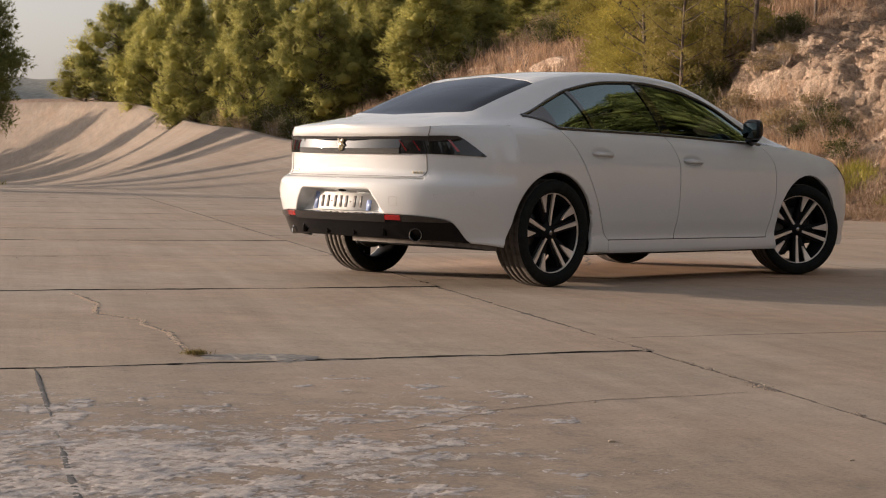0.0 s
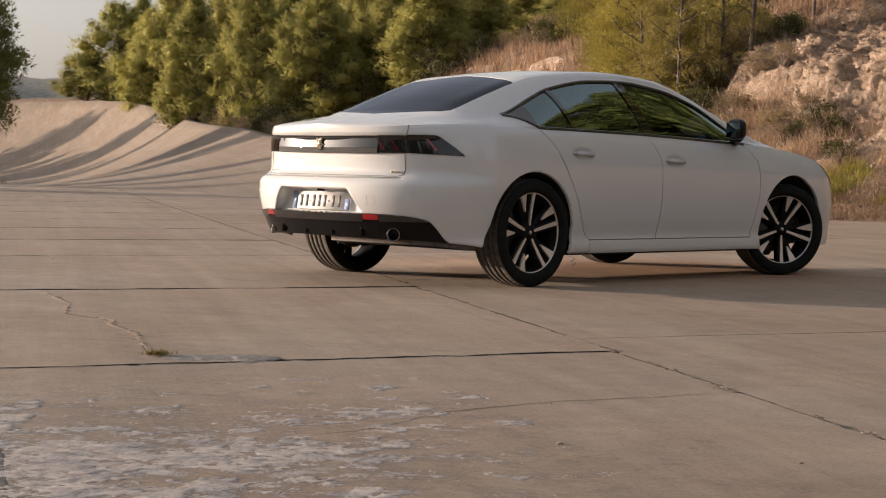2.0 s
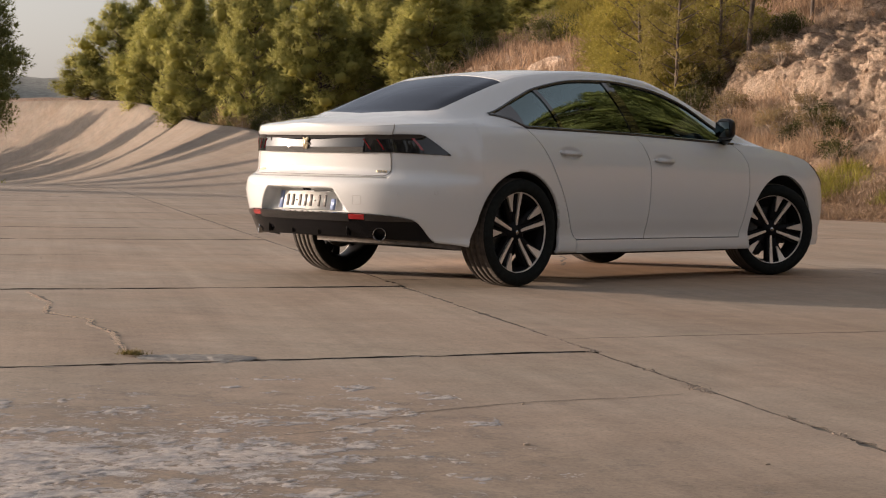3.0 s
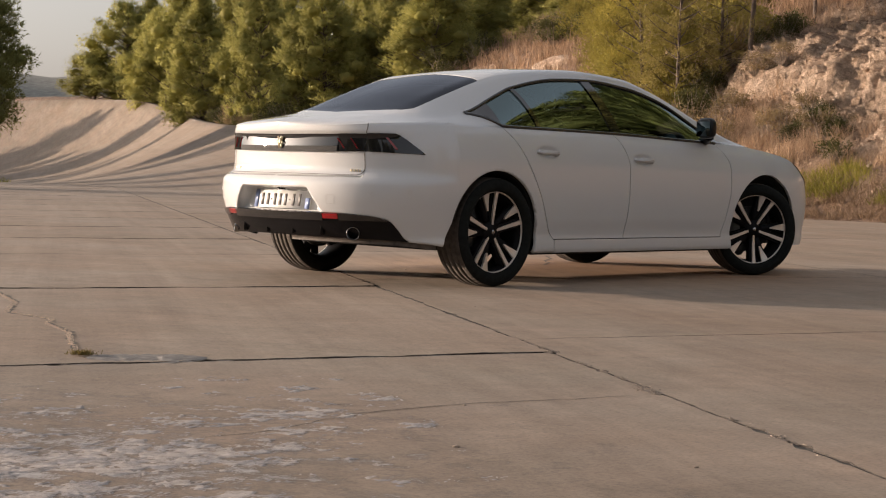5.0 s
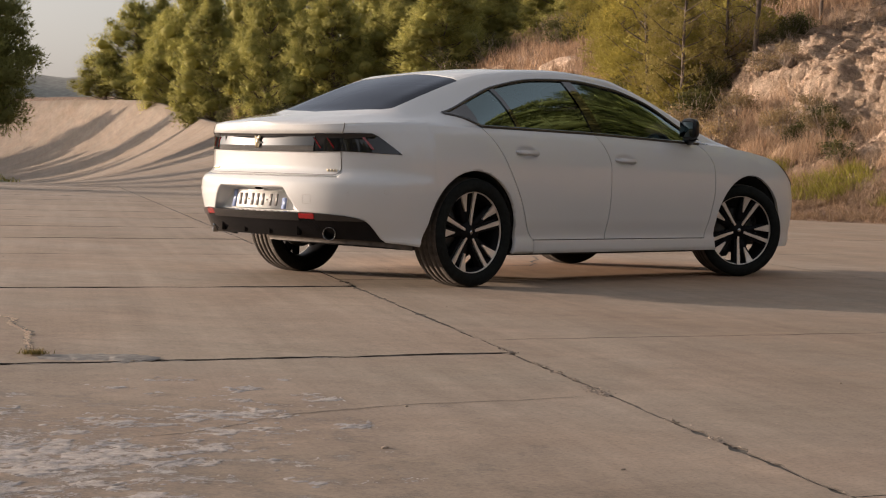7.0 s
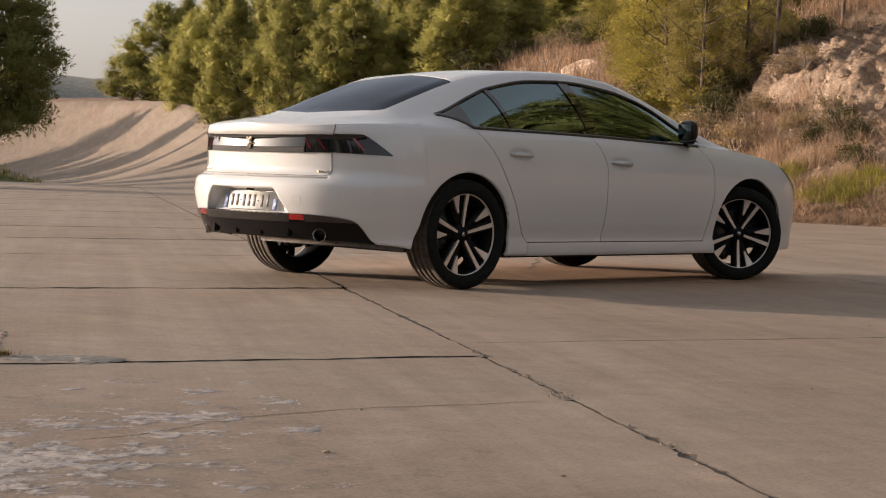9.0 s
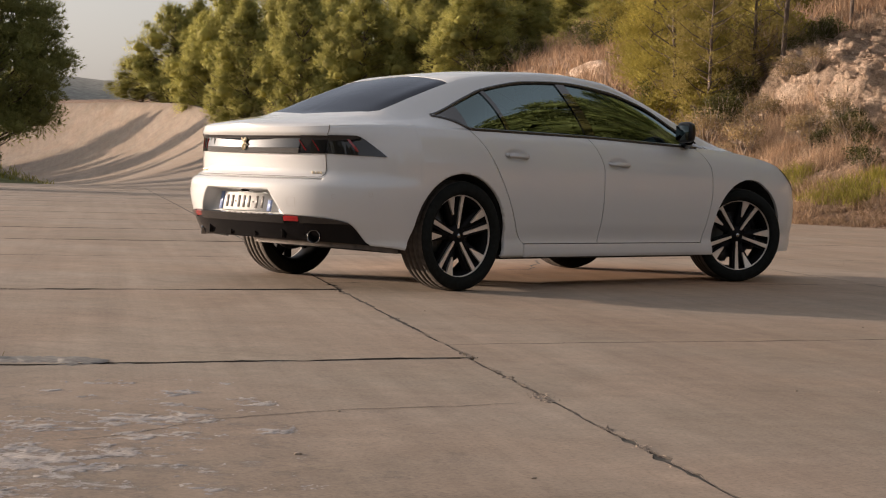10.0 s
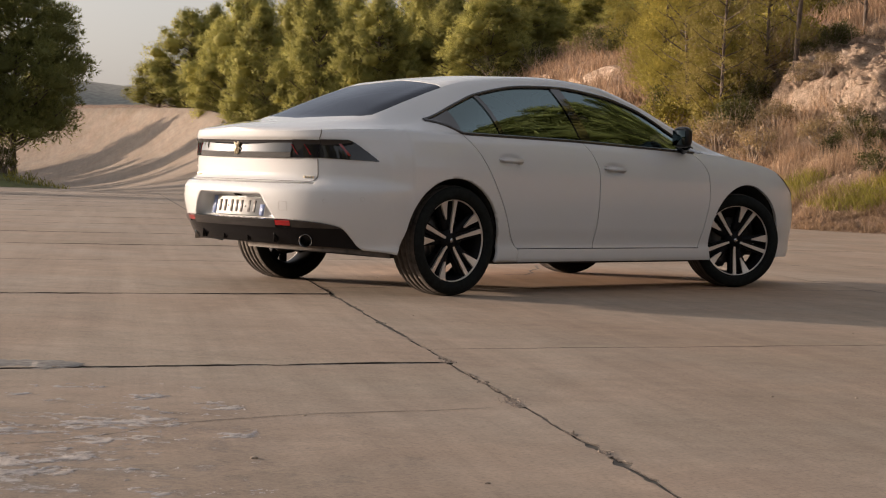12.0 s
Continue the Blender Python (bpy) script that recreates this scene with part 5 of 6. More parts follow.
two_panels("door_pillar", top_rows(lambda v: 1.03 + 0.15 * (1 - v / 0.25), lambda v: 1.12 + 0.16 * (1 - v / 0.25), 0.005, 0.25, 4, 8, 0.002), MAT["piano"], "glossy black door pillar", flip=True)
two_panels("mirror_triangle", top_rows(2.22, 2.41, 0.0, 0.25, 8, 6, 0.003), MAT["gloss_black"], "black triangle behind the mirror", flip=True)


def frame_strip(points, width, mat, name):
    for s in (1, -1):
        bm = bmesh.new()
        tube(bm, [(p[0], p[1] * s, p[2]) for p in points], width, 6)
        part(name, bm, mat, car)


frame_strip([top(x, 0.255) for x in steps(-0.11, 2.40, 60)], 0.012, MAT["gloss_black"], "window_frame")
frame_strip([top(x, dlo_low(x) - 0.002) for x in steps(-0.11, 2.32, 60)], 0.012, MAT["gloss_black"], "window_sill_trim")

# dark inner shell behind the panel gaps, floor and cabin
bm = bmesh.new()
inner = []
for z in (0.30, 0.40, 0.58, 0.64, 0.68, 0.78, 0.90):
    ring = [around(u, z if u < 0.8 else min(z, belt_z(around(u, z).x) - 0.07), -0.14 if u < 0 else -0.045) for u in [*steps(-90, -4, 24), *steps(0, 1, 50), *steps(4, 91, 20)]]
    inner.append([Vector((p[0], -p[1], p[2])) for p in reversed(ring)] + ring)
grid_bm(inner, bm)
cut_arches(bm)
part("inner_shell", bm, MAT["under"], car)
bm = bmesh.new()
block(bm, (-0.30, -0.62, 0.215), (3.5, 0.62, 0.26), 0.02)
block(bm, (0.42, -0.80, 0.185), (2.35, 0.80, 0.22), 0.01)
part("underbody", bm, MAT["under"], car, "black underbody")
for sx, n in ((0.62, "rear_seat"), (1.55, "front_seat"), (1.55, "front_seat")):
    bm = bmesh.new()
    ys = ((-0.68, 0.68),) if n == "rear_seat" else (((-0.62, -0.12),) if not bpy.data.objects.get("front_seat") else ((0.12, 0.62),))
    for y0, y1 in ys:
        block(bm, (sx, y0, 0.38), (sx + 0.5, y1, 0.55), 0.05)
        block(bm, (sx - 0.18, y0, 0.45), (sx + 0.02, y1, 1.02), 0.05)
        mid = (y0 + y1) / 2
        for hy in ((mid,) if n == "front_seat" else (mid - 0.42, mid + 0.42)):
            block(bm, (sx - 0.17, hy - 0.12, 1.03), (sx - 0.06, hy + 0.12, 1.20), 0.04)
    part(n, bm, MAT["cabin"], car)
bm = bmesh.new()
block(bm, (2.15, -0.72, 0.60), (2.62, 0.72, 0.93), 0.06)
part("dashboard", bm, MAT["cabin"], car)

# tail lamps: a full-width dark band and wrap-round clusters
lamp_low = lambda th: 0.803 - 0.011 * (th - 40) / 32
lamp_top = lambda th: 0.899 + 0.012 * th / 59.5 if th < 59.5 else 0.911 - 0.116 * (th - 59.5) / 12.9


def lamp_rows():
    rows = []
    for j in range(7):
        row = []
        for i in range(31):
            z = 0.85
            for _ in range(3):
                a = seam_th(z) + 0.12
                th = a + (72.4 - a) * i / 30
                z = lamp_low(th) + (lamp_top(th) - lamp_low(th)) * j / 6
            row.append(rear(th, z, 0.006))
        rows.append(row)
    return rows


ANG_BAND = 25.5                       # where the middle panel of the band ends


def band_rows(t0, t1, n, z0, z1, low_out, high_out):
    """A strip of the band that leans back towards its top."""
    rows = []
    for j in range(9):
        v = j / 8
        rows.append([lid(t0 + (t1 - t0) * i / n, z0 + 0.005 * (t0 + (t1 - t0) * i / n) / 40 + (z1 - z0) * v, low_out + (high_out - low_out) * v) for i in range(n + 1)])
    return rows


panel("light_band", whole(band_rows(0, ANG_BAND, 30, 0.829, 0.899, 0.016, 0.003)), MAT["band"], "glossy black middle panel of the light band", 0.02, False, flip=True, parent=trunk)
panel("band_strip", whole(band_rows(0, ANG_BAND, 30, 0.797, 0.828, 0.019, 0.017)), MAT["under"], "matt black strip under the light band", 0.02, False, flip=True, parent=trunk)
two_panels("band_lamp", band_rows(ANG_BAND + 0.15, ANG_TRUNK - 0.05, 16, 0.797, 0.900, 0.007, 0.005), MAT["lamp"], "smoked lamp section of the light band", 0.012, flip=True, parent=trunk)
two_panels("tail_lamp", lamp_rows(), MAT["lamp"], "smoked tail lamp", 0.012, flip=True)
lamp_obs = [o for o in car.children if o.name.startswith("tail_lamp")]
for k, (th, own) in enumerate(((29, trunk), (36, trunk), (56, None))):
    for s in (0, 1):
        rows = []
        for j in range(4):
            z = 0.818 + (0.062 if own else 0.070) * j / 3
            lean = (-2.6 if own else -4.0) * (j / 3)
            row = [rear(th + lean + d, z, 0.009) for d in ((0, 0.35, 0.7) if own else (0, 0.8, 1.6))]
            rows.append([Vector((p.x, -p.y if s else p.y, p.z)) for p in row])
        bm = grid_bm(rows, flip=not s)
        flange(bm, 0.003)
        part("light_claw", bm, MAT["red"], own or lamp_obs[s], "thin red light element")


def centre_y(ob):
    return sum(v.co.y for v in ob.data.vertices) / len(ob.data.vertices)


# panes and handles belong to their doors
for door in [o for o in car.children if o.name.split(".")[0] in ("rear_door", "front_door")]:
    for pane in [o for o in car.children if o.name.split(".")[0] == door.name.split(".")[0] + "_window"]:
        if centre_y(pane) * centre_y(door) > 0:
            pane.parent = door

# plate recess, number plate, badges
PX = -0.957
plate = bmesh.new()
block(plate, (PX - 0.010, -0.258, 0.443), (PX - 0.002, 0.258, 0.549), 0.002)
plate = part("number_plate", plate, MAT["white_plate"], car, "white number plate with dark bars")
for y0, y1 in ((0.222, 0.258), (-0.258, -0.215)):
    bm = bmesh.new()
    block(bm, (PX - 0.012, y0, 0.444), (PX - 0.0095, y1, 0.550 if y0 > 0 else 0.51), 0.0005)
    part("blue_band", bm, MAT["blue_plate"], plate, "blue end of the plate")
for y in (0.185, 0.135, 0.07, 0.02, -0.03, -0.105, -0.16):
    bm = bmesh.new()
    block(bm, (PX - 0.012, y - 0.012, 0.460), (PX - 0.0095, y + 0.012, 0.531), 0.0005)
    part("character_bar", bm, MAT["ink"], plate)
for y in (0.103, -0.068):
    bm = bmesh.new()
    block(bm, (PX - 0.012, y - 0.007, 0.491), (PX - 0.0095, y + 0.007, 0.499), 0.0005)
    part("dash_bar", bm, MAT["ink"], plate)
bm = bmesh.new()
block(bm, (PX - 0.026, -0.026, 0.564), (PX + 0.01, 0.026, 0.590), 0.006)
part("boot_handle", bm, MAT["plastic"], car)
bm = bmesh.new()
for y, z, tilt, wide, tall in ((0.004, 0.850, 14, 0.010, 0.029), (-0.010, 0.874, 40, 0.011, 0.012), (0.016, 0.873, -35, 0.005, 0.015), (0.018, 0.852, -60, 0.005, 0.013), (-0.010, 0.829, 25, 0.005, 0.015), (0.014, 0.827, -20, 0.005, 0.016), (-0.018, 0.851, -50, 0.004, 0.012)):
    block(bm, (-0.006, -wide, -tall), (0.005, wide, tall), 0.003, pose(-0.984, y, z, tilt, 0, 0))
part("emblem", bm, MAT["badge"], trunk, "small chrome emblem with the sun's gold put into its colour")
for th, n in ((-29, 5), (32.5, 4)):
    for i in range(n):
        p = rear(abs(th) + i * 1.5, 0.690, 0.002)
        s = 1 if th > 0 else -1
        bm = bmesh.new()
        block(bm, (-0.004, -0.008, -0.007), (0.002, 0.008, 0.007), 0.001, pose(p.x, p.y * s, p.z, 0, 0, s * -12))
        part("badge_letter", bm, MAT["badge"], trunk)

for o in [plate, *plate.children]:
    for v in o.data.vertices:
        v.co.x += (v.co.z - 0.443) * 0.17        # leans like the bumper
        v.co.z += 0.008
low_line = [rear(th, 0.6635, 0.0005) for th in steps(0, 36.5, 30)] + [rear(36.5 + 2.85 * math.sin(radians(q)), 0.6635 + 0.04 * (1 - math.cos(radians(q))), 0.0005) for q in (20, 40, 60, 75, 90)] + [rear(seam_th(z), z, 0.0005) for z in steps(0.71, 0.797, 6)]
other = lambda line: [Vector((p.x, -p.y, p.z)) for p in line]
high_line = [rear(seam_th(z), z, 0.0005) for z in steps(0.908, 0.968, 6)]
for line in ([*other(low_line)[:0:-1], *low_line], high_line, other(high_line)):
    bm = bmesh.new()
    tube(bm, line, 0.0024, 5)
    part("lid_gap", bm, MAT["gap"], trunk, "dark gap round the boot lid")

# bumper details: black strip, reflectors, exhausts, fins, sensors, tow cover
panel("bumper_strip", whole(end_rows(rear, 0, 21.4, 0.390, 0.4365, 20, 4, 0.012)), MAT["gloss_black"], "glossy black strip under the plate", 0.02, False, flip=True)
rows = []
for y in steps(-0.385, 0.385, 30):
    q = rear(theta_of(abs(y), 0.4365), 0.4365, 0.010)
    rows.append([Vector((q.x, y, 0.4365)), Vector((-0.935, y, 0.4365))])
bm = grid_bm(rows)
bmesh.ops.recalc_face_normals(bm, faces=bm.faces)
flange(bm, 0.004)
part("plate_shelf", bm, MAT["gloss_black"], car, "black shelf under the number plate")
two_panels("reflector", end_rows(rear, 21.6, 29, 0.404, 0.433, 8, 2, 0.011), MAT["red"], "red reflector", 0.01, flip=True)
two_panels("bumper_strip_end", end_rows(rear, 29.2, 54, lambda th: 0.395 + 0.0001 * (th - 31), lambda th: black_top(th) - 0.001, 14, 2, 0.009), MAT["gloss_black"], depth=0.01, flip=True)
for s in (1, -1):
    tail = rear(theta_of(0.56, 0.319), 0.319, 0.012 if s < 0 else -0.006)
    bm = lathe([(-0.02, 0.055), (0.006, 0.0555), (0.010, 0.0545), (0.010, 0.0515), (-0.12, 0.050), (-0.12, 0.0)], 32)
    bmesh.ops.transform(bm, matrix=pose(tail.x, s * -tail.y, 0.319, 0, 0, 90 - s * 34) @ Matrix.Diagonal((0.72, 1, 0.70, 1)), verts=bm.verts)
    ex = part("exhaust_tip", bm, MAT["dark_chrome"], car, "oval dark chrome exhaust tip")
    bm = lathe([(0.004, 0.0498), (-0.09, 0.046), (-0.10, 0.0)], 24)
    bmesh.ops.transform(bm, matrix=pose(tail.x, s * -tail.y, 0.319, 0, 0, 90 - s * 34) @ Matrix.Diagonal((0.72, 1, 0.70, 1)), verts=bm.verts)
    part("exhaust_bore", bm, MAT["under"], ex)
for y in (-0.36, -0.12, 0.12, 0.36):
    bm = bmesh.new()
    block(bm, (-0.978 + 0.12 * y * y, y - 0.005, 0.302), (-0.93, y + 0.005, 0.385), 0.003)
    part("diffuser_fin", bm, MAT["plastic"], car)
panel("rear_valance", end_rows(rear, 2, 80, lambda th: rear_bottom(th) - 0.028, lambda th: rear_bottom(th) + 0.004, 40, 3, -0.014), MAT["dull_metal"], "dusty grey valance under the bumper", 0.05, False, flip=True)
loop = [rear(th, z, 0.0) for th, z in [(24 + 3.8 * k / 8, 0.492) for k in range(8)] + [(27.8, 0.492 + 0.052 * k / 6) for k in range(6)]
        + [(27.8 - 3.8 * k / 8, 0.544) for k in range(8)] + [(24, 0.544 - 0.052 * k / 6) for k in range(7)]]
bm = bmesh.new()
tube(bm, loop, 0.001, 5)
part("tow_cover_seam", bm, MAT["seam"], car, "square seam of the tow cover")
for th, z in ((46.5, 0.556), (65, 0.572)):
    for s in (1, -1):
        c = rear(th, z)
        n = (rear(th, z, 0.02) - rear(th, z)).normalized()
        u = Vector((-n.y, n.x, 0)).normalized()
        ring = [c + (u * math.cos(k * math.pi / 8) + Vector((0, 0, 1)) * math.sin(k * math.pi / 8)) * 0.012 for k in range(17)]
        bm = bmesh.new()
        tube(bm, [(p.x, p.y * s, p.z) for p in ring], 0.0012, 5)
        part("parking_sensor", bm, MAT["seam"], car, "round parking sensor")

# door handles with recesses, mirrors
for x, z in HANDLES:
    for s in (1, -1):
        p = side(x, z)
        bm = bmesh.new()
        block(bm, (-0.095, -0.026, -0.015), (0.095, -0.004, 0.019), 0.010)
        block(bm, (-0.105, -0.016, -0.010), (-0.075, 0.02, 0.012), 0.006)
        block(bm, (0.075, -0.016, -0.010), (0.105, 0.02, 0.012), 0.006)
        bmesh.ops.transform(bm, matrix=pose(p.x, p.y, p.z, 14, 0, 0) @ pose(0, 0, 0, 0, 1.5, 0), verts=bm.verts)
        if s < 0:
            for v in bm.verts:
                v.co.y = -v.co.y
            bmesh.ops.reverse_faces(bm, faces=bm.faces)
        own = [o for o in car.children if o.name.startswith("rear_door" if x < 1 else "front_door") and "window" not in o.name]
        part("door_handle", bm, MAT["paint"], own[0 if s > 0 else 1])
for s in (1, -1):
    bm = bmesh.new()
    bmesh.ops.create_icosphere(bm, subdivisions=4, radius=1.0)
    for v in bm.verts:
        c = v.co
        for i in range(3):
            c[i] = math.copysign(abs(c[i]) ** 0.62, c[i])
        c.x = c.x * (0.052 if c.x > 0 else 0.032)
        c.z = c.z * (0.078 if c.z > 0 else 0.066)
        c.y = c.y * 0.090
        c.x += 0.03 * (c.y / 0.090)
        v.co = c + Vector((2.048, -0.935, 1.036))
    if s < 0:
        for v in bm.verts:
            v.co.y = -v.co.y
        bmesh.ops.reverse_faces(bm, faces=bm.faces)
    mir = part("door_mirror", bm, MAT["housing"], car, "glossy black door mirror")
    bm = bmesh.new()
    block(bm, (-0.003, -0.068, -0.052), (0.003, 0.068, 0.050), 0.002, pose(2.013, -0.935 * s, 1.038, 0, 0, -13 * s))
    part("mirror_glass", bm, MAT["mirror"], mir, "mirror glass")
    bm = bmesh.new()
    tube(bm, [(2.135, -0.90 * s, 0.99), (2.19, -0.84 * s, 0.965), (2.22, -0.78 * s, 0.955)], [0.035, 0.03, 0.035], 10)
    part("mirror_arm", bm, MAT["housing"], mir)


# wheels
def tyre_bm():
    w = 0.118
    wall = [(-w * 0.78, 0.248), (-w * 0.98, 0.262), (-w * 1.02, 0.285), (-w * 0.96, 0.312), (-w * 0.84, 0.328)]
    return lathe(wall + [(-w * 0.6, 0.324), (w * 0.6, 0.324)] + [(-y, r) for y, r in reversed(wall)], 72)


def tread_bm():
    """The running surface: ribs with grooves between them, and cuts across the shoulders."""
    r, w = TYRE_R, 0.118
    prof = [(-w * 0.85, 0.3265)]
    for y in (-0.062, -0.022, 0.022, 0.062):
        prof += [(y - 0.006, r - 0.0005), (y - 0.004, r - 0.008), (y + 0.004, r - 0.008), (y + 0.006, r - 0.0005)]
    prof += [(w * 0.85, 0.3265)]
    rows = []
    for k in range(241):
        a, cut = 2 * math.pi * k / 240, 0.0035 * (k % 4 == 0)
        rows.append([((q - (cut if abs(y) > 0.065 and q > 0.33 else 0)) * math.cos(a), y, (q - (cut if abs(y) > 0.065 and q > 0.33 else 0)) * math.sin(a)) for y, q in prof])
    bm = grid_bm(rows)
    bmesh.ops.remove_doubles(bm, verts=bm.verts, dist=1e-5)
    bmesh.ops.recalc_face_normals(bm, faces=bm.faces)
    return bm


def spoke_bm(r0, r1, w0, w1, y0, y1, thick, a):
    """A tapered bar from radius r0 to r1 in the wheel's plane, at the angle a."""
    bm = bmesh.new()
    rows = []
    for k in range(5):
        u = k / 4
        r, w, y = r0 + (r1 - r0) * u, w0 + (w1 - w0) * u, y0 + (y1 - y0) * u ** 1.5
        rows.append([(r, y + thick, -w), (r, y, -w), (r, y, w), (r, y + thick, w), (r, y + thick, -w)])
    grid_bm(rows, bm)
    for row in (rows[0], rows[-1]):
        bm.faces.new([bm.verts.new(p) for p in row[:4]])
    bmesh.ops.remove_doubles(bm, verts=bm.verts, dist=1e-6)
    bmesh.ops.recalc_face_normals(bm, faces=bm.faces)
    bmesh.ops.transform(bm, matrix=Matrix.Rotation(a, 4, "Y"), verts=bm.verts)
    return bm


SHARED = {}


def wheel(x, y, steer, out, spin):
    """out: -1 where the outer face looks towards -y."""
    turn = pose(x, y, HUB_Z, 0, 0, steer + (0 if out < 0 else 180)) @ Matrix.Rotation(radians(spin), 4, "Y")
    root = None

    def piece(name, key, build, mat, parent, label=""):
        if key not in SHARED:
            SHARED[key] = mesh_of(build(), key, mat, key not in ("thin", "wide", "blade"))
        ob = new(name, SHARED[key])
        ob.parent = parent
        if label:
            tagged(ob, label)
        return ob
    root = piece("wheel", "barrel", lambda: lathe([(-0.075, 0.250), (-0.070, 0.240), (-0.03, 0.228), (0.05, 0.222), (0.09, 0.235), (0.10, 0.250)], 64), MAT["rim_black"], car, "black and machined alloy wheel")
    root.matrix_basis = turn
    piece("tyre", "tyre", tyre_bm, MAT["rubber"], root, "black rubber tyre")
    piece("tread", "tread", tread_bm, MAT["tread"], root, "dusty grooved tread, sunlit brown put into its colour")
    piece("rim_ring", "ring", lambda: lathe([(-0.086, 0.2515), (-0.090, 0.248), (-0.088, 0.243), (-0.08, 0.2425)], 64), MAT["alloy"], root, "machined rim edge")
    piece("brake_disc", "disc", lambda: lathe([(0.03, 0.0), (0.0, 0.06), (0.02, 0.08), (0.02, 0.165), (0.04, 0.165), (0.04, 0.08)], 48), MAT["steel"], root)
    piece("hub", "hub", lambda: lathe([(-0.075, 0.0), (-0.077, 0.022), (-0.068, 0.032), (-0.060, 0.065), (0.0, 0.075)], 32), MAT["rim_black"], root)
    piece("hub_emblem", "cap", lambda: lathe([(-0.081, 0.0), (-0.081, 0.010), (-0.077, 0.015)], 12), MAT["dark_chrome"], root)
    for k in range(5):
        a = 2 * math.pi * k / 5
        for key, da, args, mat in (("blade", 0.0, (0.05, 0.243, 0.024, 0.030, -0.052, -0.066, 0.045), MAT["rim_black"]),
                                   ("blade2", -0.39, (0.05, 0.243, 0.020, 0.034, -0.048, -0.062, 0.045), MAT["rim_black"]),
                                   ("thin", 0.0, (0.045, 0.243, 0.0075, 0.0135, -0.066, -0.084, 0.012), MAT["alloy"]),
                                   ("wide", -0.39, (0.135, 0.243, 0.004, 0.027, -0.068, -0.084, 0.012), MAT["alloy"])):
            sp = piece("spoke" if mat is MAT["rim_black"] else "spoke_face", key, lambda args=args: spoke_bm(*args, 0.0), mat, root)
            sp.matrix_basis = Matrix.Rotation(a + da, 4, "Y")
    if "caliper" not in SHARED:
        bm = bmesh.new()
        block(bm, (-0.20, -0.005, -0.07), (-0.11, 0.055, 0.07), 0.015)
        SHARED["caliper"] = mesh_of(bm, "caliper", MAT["steel"])
    cal = new("brake_caliper", SHARED["caliper"])
    cal.parent = root
    return root


wheel(0.0, -0.785, 0, -1, -14)
wheel(0.0, 0.785, 0, 1, 20)
wheel(AXLE_F + 0.024, -0.79, -25, -1, -54)
wheel(AXLE_F, 0.79, -22, 1, 50)
for x in (0.0, AXLE_F):
    for s in (1, -1):
        rows = []
        for k in range(25):
            a = math.pi * (0.03 + 0.94 * k / 24)
            hx, r = (x + 0.057, ARCH_R + 0.018) if x else (x - 0.012, ARCH_R + 0.006)
            rows.append([(hx + r * math.cos(a), -s * y, HUB_Z + r * math.sin(a)) for y in (0.862, 0.80, 0.60)])
            rows[-1].append((x, -s * 0.60, HUB_Z))
        bm = grid_bm(rows)
        part("wheel_housing", bm, MAT["under"], car, "black wheel housing")
bm = bmesh.new()
tube(bm, [(0, -0.7, 0.30), (0, 0.7, 0.30)], 0.045, 10)
part("rear_axle", bm, MAT["under"], car)


# ---- concrete slabs of the track, their cracks and weeds ----
J0, E1, E2 = Vector((-2.545, -3.575, 0)), Vector((0.528, 0.849, 0)), Vector((0.94, -0.342, 0))
pavement = empty("pavement", "cracked brown-grey concrete slabs with open joints", "pavement", kind="structure")
slab_rng = random.Random(3)


def line_point(fixed, along, gap, cross):
    """A point on a joint's edge, ragged; the raggedness follows the place, so neighbours part unevenly."""
    n = noise.fractal(Vector((fixed * 3.7, along * 2.2, 4)), 0.5, 2.4, 6) * (0.024 if cross else 0.010)
    chip = max(0.0, noise.noise(Vector((fixed * 5.1 + gap * 90, along * 11, 9))) - 0.2) * 0.03
    return n, gap * max(0.15, 1 + 1.3 * noise.noise(Vector((fixed * 2.0, along * 1.1, 1))) + 0.9 * noise.noise(Vector((fixed * 2.0, along * 5, 5))) + 0.6 * noise.noise(Vector((fixed * 2.0, along * 17, 3)))) + chip * (1.6 if gap > 0.0033 else 0.3)


def raised(a, c, a0, a1, lift):
    """How far a slab has heaved at a place: most along its near edge, unevenly."""
    return lift * max(0.0, 1 - (a - a0) / (a1 - a0)) * max(0.05, 1 + 1.1 * noise.noise(Vector((c * 1.6, a0, 2))) + 1.0 * noise.noise(Vector((c * 8, a0, 7))))


